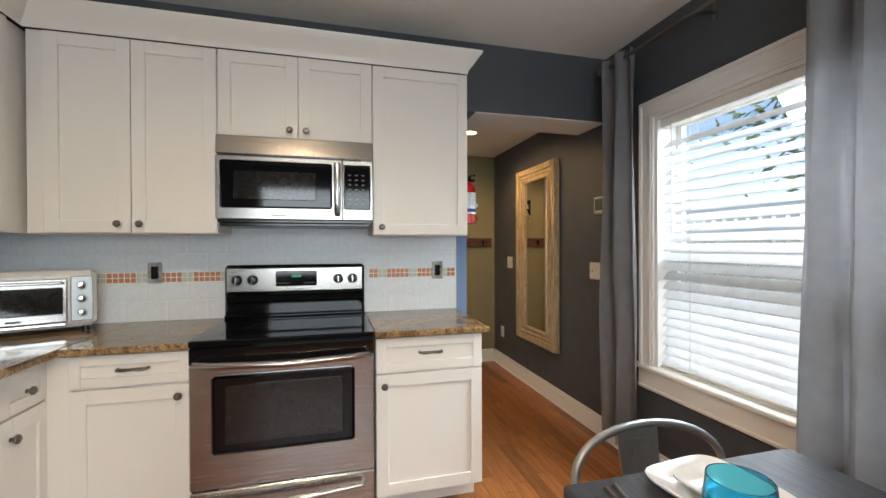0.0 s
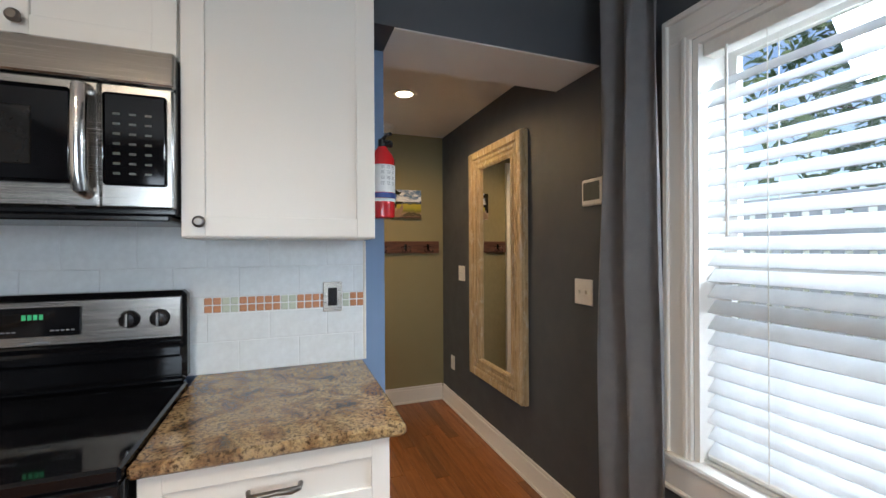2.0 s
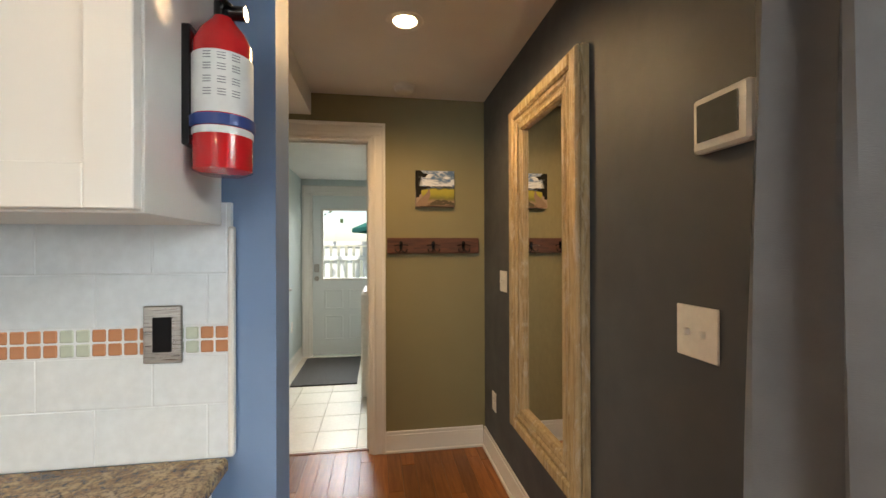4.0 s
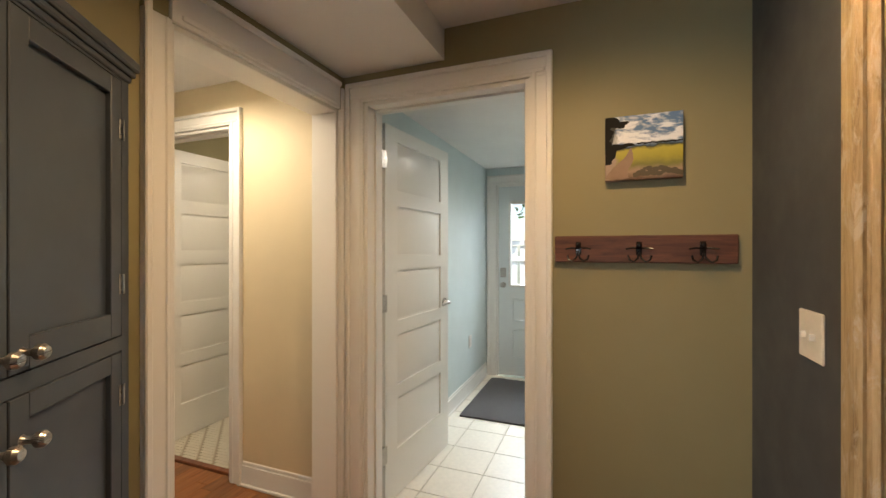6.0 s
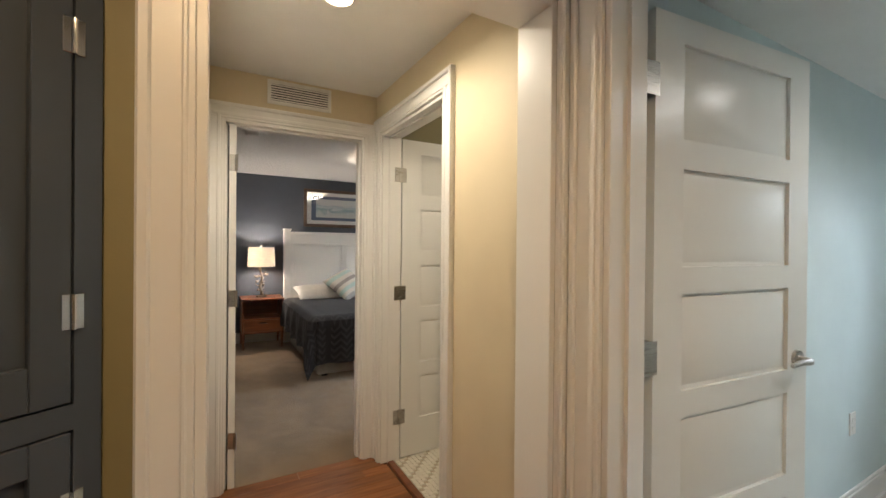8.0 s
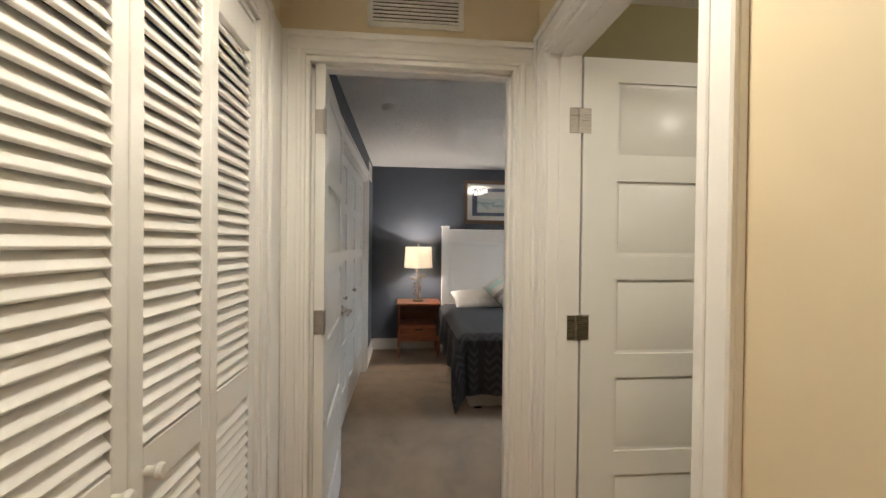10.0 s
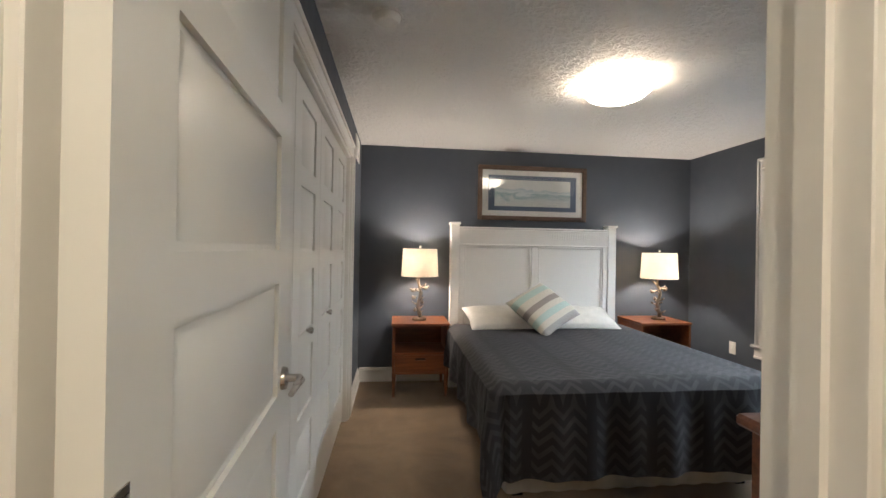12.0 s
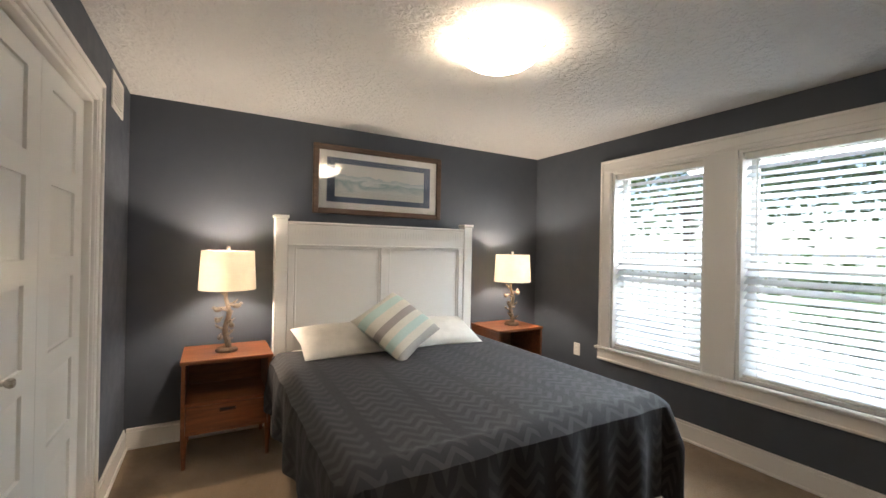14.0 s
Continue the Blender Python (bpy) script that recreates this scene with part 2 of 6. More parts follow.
def watercolour(name):
    m, nt, b = material(name)
    tc, sx = nt.nodes.new("ShaderNodeTexCoord"), nt.nodes.new("ShaderNodeSeparateXYZ")
    nt.links.new(tc.outputs["Generated"], sx.inputs[0])
    ad = nt.nodes.new("ShaderNodeMath")
    ad.operation = "MULTIPLY_ADD"
    nt.links.new(tex_noise(nt, coords(nt, (1, 1, 2)), 4.5, 5, 0.55, 0.8), ad.inputs[0])
    ad.inputs[1].default_value = 0.75
    nt.links.new(sx.outputs[2], ad.inputs[2])
    nt.links.new(ramp(nt, ad.outputs[0], [(0.45, (0.62, 0.64, 0.62)), (0.62, (0.58, 0.63, 0.63)), (0.78, (0.30, 0.43, 0.47)), (0.84, (0.62, 0.68, 0.69)), (0.98, (0.42, 0.52, 0.56)), (1.0, (0.66, 0.68, 0.67))]), b.inputs["Base Color"])
    b.inputs["Roughness"].default_value = 0.7
    return m


MAT = {
    "slate": paint("slate grey-blue wall paint", (0.062, 0.068, 0.078)),
    "blue": paint("blue wall paint", (0.17, 0.26, 0.42)),
    "navy": paint("dark blue-grey bedroom paint", (0.060, 0.070, 0.088)),
    "olive": paint("olive wall paint", (0.26, 0.225, 0.115)),
    "cream": paint("cream corridor paint", (0.66, 0.56, 0.38)),
    "aqua": paint("pale aqua wall paint", (0.62, 0.70, 0.695)),
    "backdoor": paint("off-white back door paint", (0.68, 0.72, 0.72), 0.35, 0.0, 0.02),
    "ceil": paint("white ceiling paint", (0.76, 0.75, 0.72), 0.8, 0.3),
    "pop": popcorn("knockdown textured ceiling", (0.80, 0.79, 0.76)),
    "trim": paint("white trim paint", (0.78, 0.76, 0.72), 0.32, 0.0, 0.0),
    "cab": paint("white cabinet paint", (0.78, 0.75, 0.69), 0.34, 0.0, 0.0),
    "door": paint("white door paint", (0.76, 0.75, 0.71), 0.30, 0.0, 0.0),
    "hutch": paint("slate blue cabinet paint", (0.055, 0.065, 0.080), 0.38, 0.0, 0.06),
    "steel": metal("brushed stainless steel", (0.44, 0.425, 0.405), 0.22, (0.4, 0.4, 260), 0.012),
    "bright": metal("polished steel", (0.70, 0.69, 0.67), 0.14, (4, 4, 4), 0.008),
    "nickel": metal("satin nickel", (0.50, 0.47, 0.43), 0.28, (3, 3, 160), 0.01),
    "pewter": metal("dark pewter", (0.20, 0.18, 0.16), 0.36, (30, 30, 30)),
    "tin": metal("galvanised steel", (0.46, 0.48, 0.48), 0.38, (8, 8, 8), 0.1),
    "blackglass": plain("black ceramic glass", (0.005, 0.005, 0.006), 0.06, 0, 0.4, 0.0),
    "black": plain("black enamel", (0.008, 0.008, 0.009), 0.18),
    "ovenglass": plain("smoked oven glass", (0.018, 0.017, 0.016), 0.07, 0, 0.6),
    "granite": granite("brown speckled granite"),
    "tile": plain("glazed white wall tile", (0.70, 0.745, 0.77), 0.30, 0, 0.3),
    "grout": plain("pale wall grout", (0.70, 0.735, 0.755), 0.8),
    "copper": plain("copper glass mosaic", (0.50, 0.235, 0.125), 0.16),
    "jade": plain("pale green glass mosaic", (0.50, 0.56, 0.47), 0.16),
    "oak": wood("honey oak floorboard", (0.20, 0.065, 0.018), (0.42, 0.17, 0.052), 0.30, (14, 1.2, 14), 3.0, 0.42, 0.05),
    "gap": plain("dark floor joint", (0.05, 0.02, 0.008), 0.7),
    "cherry": wood("reddish cherry wood", (0.115, 0.034, 0.012), (0.27, 0.092, 0.034), 0.30, (14, 1.5, 14), 3, 0, 0.05),
    "rack": wood("dark reclaimed board", (0.040, 0.013, 0.006), (0.16, 0.055, 0.025), 0.5, (1.5, 14, 14), 4, 0, 0.4),
    "walnut": wood("brown picture frame wood", (0.060, 0.033, 0.020), (0.14, 0.082, 0.050), 0.42, (4, 2, 14), 4),
    "table": wood("dark blue-grey table top", (0.030, 0.034, 0.045), (0.075, 0.082, 0.10), 0.34, (14, 1.5, 14), 3, 0, 0.08),
    "mirrorframe": old_wood("distressed honey wood"),
    "mirror": plain("mirror silver", (0.88, 0.88, 0.86), 0.015, 1.0),
    "floortile": plain("cream floor tile", (0.72, 0.67, 0.57), 0.38),
    "floorgrout": plain("tan floor grout", (0.46, 0.40, 0.30), 0.85),
    "mosaic": plain("cream mosaic tile", (0.70, 0.66, 0.56), 0.3),
    "carpet": carpet("tan carpet", (0.30, 0.20, 0.108)),
    "rug": carpet("charcoal rug pile", (0.055, 0.050, 0.052)),
    "spread": zigzag_cloth("charcoal zigzag bedspread", (0.013, 0.012, 0.0145), (0.042, 0.039, 0.043)),
    "linen": thin("white pillow linen", (0.74, 0.70, 0.64), 0.1, 0.9, 300),
    "valance": thin("off-white bed skirt cloth", (0.62, 0.58, 0.52), 0.1, 0.9, 300),
    "cushion": striped("striped cushion cloth", [(0.0, (0.62, 0.58, 0.50)), (0.13, (0.46, 0.58, 0.54)), (0.27, (0.64, 0.60, 0.52)), (0.42, (0.33, 0.29, 0.265)), (0.54, (0.64, 0.60, 0.52)), (0.66, (0.46, 0.58, 0.54)), (0.78, (0.64, 0.60, 0.52)), (0.89, (0.40, 0.38, 0.36))]),
    "curtain": thin("silver grey curtain cloth", (0.33, 0.33, 0.34), 0.15, 0.55, 120),
    "slat": thin("white blind slat", (0.78, 0.80, 0.82), 0.24, 0.45),
    "shade": thin("cream lamp shade linen", (0.78, 0.73, 0.64), 0.5, 0.9, 200),
    "bowl": glowing("lit frosted glass bowl", (1.0, 0.84, 0.66), 15.0),
    "driftwood": wood("grey-brown carved resin", (0.085, 0.060, 0.040), (0.27, 0.205, 0.145), 0.7, (8, 8, 3), 4, 0, 0.5),
    "plastic": plain("white plastic", (0.76, 0.74, 0.69), 0.35),
    "screen": plain("grey screen", (0.10, 0.11, 0.10), 0.15),
    "red": plain("red enamel", (0.52, 0.012, 0.016), 0.18, 0, 0.5, 0.4),
    "strap": plain("blue plastic strap", (0.02, 0.05, 0.22), 0.45),
    "paper": plain("white label", (0.72, 0.72, 0.70), 0.6),
    "ink": plain("grey print", (0.22, 0.22, 0.23), 0.6),
    "plate": plain("white porcelain", (0.78, 0.78, 0.77), 0.12),
    "blueglass": glass("turquoise drinking glass", (0.12, 0.62, 0.80)),
    "pane": glass("window pane"),
    "mount": plain("white picture mount", (0.78, 0.78, 0.76), 0.8),
    "mountblue": plain("slate blue picture mount", (0.115, 0.15, 0.23), 0.8),
    "art": watercolour("pale watercolour"),
    "field": landscape("small field painting"),
    "track": plain("sandy oil paint", (0.28, 0.19, 0.13), 0.8, 0, 0.2),
    "treepaint": plain("dark oil paint", (0.014, 0.013, 0.011), 0.85, 0, 0.2),
    "verge": plain("brown oil paint", (0.075, 0.055, 0.022), 0.5),
    # near-black that puts the shade of closets, vents and slots into the colour
    "dark": plain("near-black painted-in shade", (0.012, 0.011, 0.010), 0.8),
    "lens": glowing("lit downlight lens", (1.0, 0.80, 0.52), 14.0),
    "lensw": glowing("lit white downlight lens", (1.0, 0.93, 0.84), 12.0),
    "lcd": glowing("green clock digits", (0.05, 0.5, 0.2), 0.05),
    "hedge": thin("leaf green", (0.060, 0.115, 0.030), 0.3, 0.6),
    "bark": wood("brown bark", (0.05, 0.035, 0.025), (0.14, 0.10, 0.07), 0.9, (6, 6, 1), 6, 0, 0.8),
    "fence": paint("white fence paint", (0.74, 0.75, 0.75), 0.5, 0.05),
    "lawn": carpet("dry grass and paving", (0.20, 0.21, 0.12)),
    "teal": thin("teal umbrella cloth", (0.02, 0.20, 0.17), 0.3, 0.8),
    "unit": plain("grey condenser casing", (0.20, 0.22, 0.25), 0.5),
}

# ---------------------------------------------------------------- building helpers
def box(bm, x0, x1, y0, y1, z0, z1, bev=0.0):
    r = bmesh.ops.create_cube(bm, size=1.0)
    vs = r["verts"]
    for v in vs:
        v.co = Vector(((x0 + x1) / 2 + v.co.x * abs(x1 - x0), (y0 + y1) / 2 + v.co.y * abs(y1 - y0), (z0 + z1) / 2 + v.co.z * abs(z1 - z0)))
    if bev:
        es = list({e for v in vs for e in v.link_edges})
        bmesh.ops.bevel(bm, geom=es, offset=bev, segments=1, affect="EDGES", profile=0.5)
    return bm


def cube(x0, x1, y0, y1, z0, z1, bev=0.0):
    return box(bmesh.new(), x0, x1, y0, y1, z0, z1, bev)


def rod(bm, a, b, r, r2=None, seg=14):
    a, b = Vector(a), Vector(b)
    d = b - a
    m = Matrix.Translation((a + b) / 2) @ d.to_track_quat("Z", "Y").to_matrix().to_4x4()
    bmesh.ops.create_cone(bm, cap_ends=True, segments=seg, radius1=r, radius2=r if r2 is None else r2, depth=d.length, matrix=m)
    return bm


def ball(bm, c, r, scale=(1, 1, 1), seg=16):
    m = Matrix.Translation(c) @ Matrix.Diagonal((*scale, 1))
    bmesh.ops.create_uvsphere(bm, u_segments=seg, v_segments=max(6, seg // 2), radius=r, matrix=m)
    return bm


def lathe(bm, profile, c=(0, 0, 0), seg=32, axis="Z"):
    """Turns a profile of (radius, height) pairs round an axis through c."""
    rings = []
    for r, h in profile:
        ring = []
        for i in range(seg):
            a = 2 * math.pi * i / seg
            p = (r * math.cos(a), r * math.sin(a), h)
            if axis == "X":
                p = (h, p[0], p[1])
            elif axis == "Y":
                p = (p[0], h, p[1])
            ring.append(bm.verts.new(Vector(c) + Vector(p)))
        rings.append(ring)
    for a, b in zip(rings, rings[1:]):
        for i in range(seg):
            bm.faces.new((a[i], a[(i + 1) % seg], b[(i + 1) % seg], b[i]))
    bmesh.ops.recalc_face_normals(bm, faces=bm.faces)
    return bm


def tube(bm, pts, r, seg=12):
    """A round bar bent along points; r is a number or one for each point."""
    pts = [Vector(p) for p in pts]
    rs = r if isinstance(r, (list, tuple)) else [r] * len(pts)
    rings, side = [], None
    for i, p in enumerate(pts):
        d = (pts[min(i + 1, len(pts) - 1)] - pts[max(i - 1, 0)]).normalized()
        side = d.orthogonal().normalized() if side is None else (side - d * side.dot(d)).normalized()
        up = d.cross(side)
        rings.append([bm.verts.new(p + rs[i] * (math.cos(2 * math.pi * k / seg) * side + math.sin(2 * math.pi * k / seg) * up)) for k in range(seg)])
    for a, b in zip(rings, rings[1:]):
        for k in range(seg):
            bm.faces.new((a[k], a[(k + 1) % seg], b[(k + 1) % seg], b[k]))
    bm.faces.new(rings[0][::-1]), bm.faces.new(rings[-1])
    return bm


def finish(name, bm, mat, smooth=True):
    me = bpy.data.meshes.new(name)
    bmesh.ops.recalc_face_normals(bm, faces=bm.faces)
    bm.to_mesh(me)
    bm.free()
    me.materials.append(MAT[mat])
    if smooth:
        me.shade_smooth()
        me.set_sharp_from_angle(angle=radians(35))
    return me


ORIGIN = {}


def thing(name, base=(0, 0, 0), label="", category="", group="", kind=""):
    """An empty at the base of a thing, whose parts are given in world places."""
    ob = new(name)
    ob.matrix_basis = Matrix.Translation(base)
    ob.empty_display_size = 0.1
    ORIGIN[ob.name] = Vector(base)
    return tagged(ob, label, category, group, kind)


def part(name, bm, mat, parent, label=""):
    """Links a bmesh as one mesh under a thing or under a part."""
    top = parent
    while top.parent:
        top = top.parent
    bmesh.ops.translate(bm, verts=bm.verts, vec=-ORIGIN.get(top.name, Vector()))
    ob = new(name, finish(name, bm, mat))
    ob.parent = parent
    return tagged(ob, label)


def solid(name, bm, mat, label="", category="", kind="structure", group=""):
    """A one-mesh thing, or a piece of the setting, in world places."""
    ob = new(name, finish(name, bm, mat))
    ORIGIN[ob.name] = Vector()
    return tagged(ob, label, category, group, kind)


def W(plane, pos, sgn):
    """Boxes on a wall: u along it, v out of it, z up."""
    def put(bm, u0, u1, v0, v1, z0, z1, bev=0.0):
        a, b = sorted((pos + sgn * v0, pos + sgn * v1))
        return box(bm, a, b, u0, u1, z0, z1, bev) if plane == "x" else box(bm, u0, u1, a, b, z0, z1, bev)
    return put


# ---------------------------------------------------------------- the shell
def wall(name, mat, boxes, label):
    bm = bmesh.new()
    for b in boxes:
        box(bm, *b)
    return solid(name, bm, mat, label, "wall")


XE, YK, YH, XB, YN = 2.26, 3.045, 4.835, -4.90, 7.54   # east wall, range wall, hall end wall, bed wall, bedroom window wall
KC, HC, BC, MC = 2.54, 2.303, 2.35, 2.19               # ceilings: kitchen, hall, bedroom, utility room
wall("wall_east", "slate", [(XE, XE + 0.15, -1.8, 0.755, 0, KC), (XE, XE + 0.15, 2.415, 4.97, 0, KC), (XE, XE + 0.15, 0.755, 2.415, 0, 0.60), (XE, XE + 0.15, 0.755, 2.415, 2.02, KC)], "slate grey painted wall with a window")
wall("wall_range", "blue", [(-1.22, 1.345, YK, 3.17, 0, 2.118)], "blue painted kitchen wall end")
wall("wall_beam", "slate", [(-1.22, XE, 2.856, 3.17, 2.122, KC)], "slate grey dropped beam over the opening")
wall("beam_soffit", "ceil", [(1.346, XE - 0.002, 2.858, 3.169, 2.117, 2.121)], "white painted underside of the beam")
wall("wall_kitchen_west", "slate", [(-1.36, -1.22, -1.8, 3.25, 0, KC)], "slate grey painted wall")
# unseen wall behind the start of the walk; its window opening is added
wall("wall_kitchen_south", "slate", [(-1.36, -0.6, -1.9, -1.75, 0, KC), (1.4, XE + 0.15, -1.9, -1.75, 0, KC), (-0.6, 1.4, -1.9, -1.75, 0, 0.85), (-0.6, 1.4, -1.9, -1.75, 2.15, KC)], "slate grey painted wall with a window")
wall("wall_hall_end", "olive", [(1.51, XE, YH, 4.97, 0, HC), (0.48, 0.735, YH, 4.97, 0, HC), (0.735, 1.51, YH, 4.97, 2.03, HC)], "olive painted hall wall")
wall("wall_hall_west", "olive", [(0.48, 0.615, 3.17, 3.975, 0, HC), (0.48, 0.615, 3.975, 4.79, 2.0, HC), (0.48, 0.615, 4.79, 4.835, 0, HC)], "olive painted hall wall with an opening")
wall("wall_corridor_north", "cream", [(-0.21, 0.48, 4.92, 5.04, 0, HC), (-1.10, -1.0, 4.92, 5.04, 0, HC), (-1.0, -0.21, 4.92, 5.04, 2.05, HC)], "cream painted corridor wall")
wall("wall_corridor_south", "cream", [(-1.10, -0.86, 3.83, 3.955, 0, HC), (0.30, 0.48, 3.83, 3.955, 0, HC), (-0.86, 0.30, 3.83, 3.955, 2.03, HC)], "cream painted corridor wall")
wall("wall_corridor_end", "cream", [(-1.16, -1.10, 3.83, 4.045, 0, HC), (-1.16, -1.10, 4.84, 5.04, 0, HC), (-1.16, -1.10, 4.045, 4.84, 2.035, HC)], "cream painted wall over the bedroom door")
wall("wall_bedroom_east", "navy", [(-1.22, -1.162, 3.3, 4.045, 0, BC), (-1.22, -1.162, 4.84, 7.7, 0, BC), (-1.22, -1.162, 4.045, 4.84, 2.035, BC)], "dark blue-grey bedroom wall")
wall("wall_bed", "navy", [(XB - 0.15, XB, 3.3, 7.7, 0, BC)], "dark blue-grey wall behind the bed")
wall("wall_closet", "navy", [(XB, -3.95, 3.88, 4.0, 0, BC), (-3.95, -1.79, 3.88, 4.0, 2.02, BC), (-1.79, -1.22, 3.88, 4.0, 0, BC)], "dark blue-grey wall with a closet opening")
wall("wall_window", "navy", [(XB, -3.93, YN, 7.70, 0, BC), (-2.15, -1.16, YN, 7.70, 0, BC), (-3.93, -2.15, YN, 7.70, 0, 0.53), (-3.93, -2.15, YN, 7.70, 2.06, BC), (-3.15, -2.94, YN + 0.03, 7.70, 0.53, 2.06)], "dark blue-grey wall with a double window")
wall("wall_utility_west", "aqua", [(0.50, 0.62, 4.972, 7.55, 0, 2.5)], "pale aqua utility room wall")
wall("wall_utility_end", "aqua", [(0.62, 0.735, 7.42, 7.55, 0, 2.5), (1.59, 2.4, 7.42, 7.55, 0, 2.5), (0.735, 1.59, 7.42, 7.55, 2.01, 2.5)], "pale aqua wall round the back door")
wall("wall_utility_east", "aqua", [(XE, XE + 0.15, 4.972, 7.55, 0, 2.5)], "pale aqua utility room wall")
wall("wall_utility_south", "aqua", [(0.62, 0.735, 4.971, 4.985, 0, MC), (1.51, XE, 4.971, 4.985, 0, MC)], "pale aqua utility room wall")
wall("wall_bath", "olive", [(-1.16, 0.50, 6.7, 6.8, 0, HC), (0.40, 0.499, 5.04, 6.7, 0, HC), (-1.162, -1.102, 5.04, 6.8, 0, HC)], "olive bathroom walls")
# closet insides coloured near-black in place of the shade behind shut doors
wall("wall_closet_back", "dark", [(-4.02, -1.3, 3.30, 3.36, 0, BC), (-0.95, 0.45, 3.36, 3.42, 0, HC), (-4.02, -3.96, 3.36, 3.88, 0, BC), (-1.77, -1.71, 3.36, 3.88, 0, BC)], "closet inside walls, coloured near-black for the shade within")
wall("ceiling_kitchen", "ceil", [(-1.4, XE + 0.2, -1.9, 2.856, KC, KC + 0.1)], "white kitchen ceiling")
wall("ceiling_hall", "ceil", [(0.48, XE, 3.17, 4.97, HC, HC + 0.1)], "white hall ceiling")
wall("ceiling_corridor", "ceil", [(-1.16, 0.48, 3.42, 6.8, HC, HC + 0.1)], "white corridor ceiling")
wall("ceiling_bedroom", "pop", [(XB, -1.16, 3.3, 7.7, BC, BC + 0.1)], "white knockdown textured ceiling")
wall("ceiling_utility", "ceil", [(0.5, XE, 4.97, 7.55, MC, MC + 0.1)], "white utility room ceiling")
wall("duct_soffit", "ceil", [(0.615, 1.14, 3.17, YH, 2.165, HC - 0.003)], "white boxed duct under the hall ceiling")
wall("floor", "gap", [(-1.4, XE, -1.9, 4.90, -0.10, -0.012), (-1.16, 0.5, 3.36, 4.985, -0.10, -0.012)], "dark joints under the floorboards")
wall("floor_bedroom", "carpet", [(XB, -1.13, 3.3, 7.7, -0.10, 0.0)], "tan cut pile carpet")
wall("floor_utility", "floorgrout", [(0.62, XE, 4.90, 7.42, -0.10, -0.006)], "tan grout under cream floor tiles")
wall("floor_bath", "floorgrout", [(-1.10, 0.40, 4.985, 6.7, -0.10, -0.004)], "grout under mosaic floor tiles")
solid("threshold", cube(0.735, 1.51, 4.885, 4.91, -0.02, 0.006, 0.003), "cherry", "wooden threshold strip at the tiled room", "threshold")
solid("threshold", cube(-1.0, -0.21, 4.96, 5.0, -0.02, 0.010, 0.004), "cherry", "wooden threshold strip at the bathroom", "threshold")

# baseboards: board and cap
for pl, pos, sg, u0, u1 in (("x", XE, -1, 2.4, 4.82), ("x", XE, -1, -1.7, 2.4), ("y", YH, -1, 1.60, 2.246), ("y", 4.92, -1, -0.12, 0.44),
                            ("x", XB, 1, 4.014, 7.52), ("y", YN, -1, XB + 0.014, -1.22), ("y", 4.0, 1, XB + 0.014, -4.06), ("x", 0.62, 1, 4.99, 7.40)):
    bm, put = bmesh.new(), W(pl, pos, sg)
    put(bm, u0, u1, 0, 0.014, 0, 0.115, 0.002)
    put(bm, u0, u1, 0, 0.010, 0.115, 0.138, 0.004)
    put(bm, u0, u1, 0.014, 0.026, 0, 0.018, 0.004)
    solid("baseboard", bm, "trim", "white moulded baseboard", "baseboard")


def casing(pl, pos, sg, u0, u1, top, w=0.09, legs=(1, 1), base=0.0, head=True):
    """Moulded door or window casing round an opening."""
    put = W(pl, pos, sg)
    runs = ([(u0 - w, u0)] if legs[0] else []) + ([(u1, u1 + w)] if legs[1] else [])
    for a, b in runs:
        outer = a < u0
        bm = bmesh.new()
        put(bm, a, b, 0, 0.016, base, top, 0.002)
        put(bm, *((a, a + 0.022) if outer else (b - 0.022, b)), 0.014, 0.028, base, top + w, 0.004)
        put(bm, *((b - 0.030, b - 0.012) if outer else (a + 0.012, a + 0.030)), 0.014, 0.021, base, top + 0.02, 0.003)
        solid("trim", bm, "trim", "white moulded door casing", "casing")
    if head:
        a, b = u0 - w * legs[0], u1 + w * legs[1]
        bm = bmesh.new()
        put(bm, a, b, 0, 0.0165, top, top + w, 0.002)
        put(bm, a + 0.002, b - 0.002, 0.014, 0.0285, top + w - 0.022, top + w, 0.004)
        put(bm, a + 0.03, b - 0.03, 0.014, 0.0215, top + 0.012, top + 0.030, 0.003)
        solid("trim", bm, "trim", "white moulded head casing", "casing")


def jamb(pl, a, b, u0, u1, top, t=0.018, stop=None):
    """Lining of an opening through a wall that runs from a to b."""
    bm, put = bmesh.new(), W(pl, a, 1)
    d = b - a
    put(bm, u0 - 0.001, u0 + t, 0, d, 0, top, 0.002)
    put(bm, u1 - t, u1 + 0.001, 0, d, 0, top, 0.002)
    put(bm, u0 + t, u1 - t, 0, d, top - t, top + 0.001, 0.002)
    if stop:
        put(bm, u0 + t, u0 + t + 0.011, *stop, 0, top - t)
        put(bm, u1 - t - 0.011, u1 - t, *stop, 0, top - t)
        put(bm, u0 + t, u1 - t, *stop, top - t - 0.011, top - t)
    solid("trim", bm, "trim", "white door lining", "jamb")


casing("y", YH, -1, 0.735, 1.51, 2.03, 0.092)
jamb("y", YH - 0.002, 4.972, 0.735, 1.51, 2.03, 0.018, (0.06, 0.095))
casing("x", 0.615, 1, 3.975, 4.79, 2.0, 0.125, (0, 0))
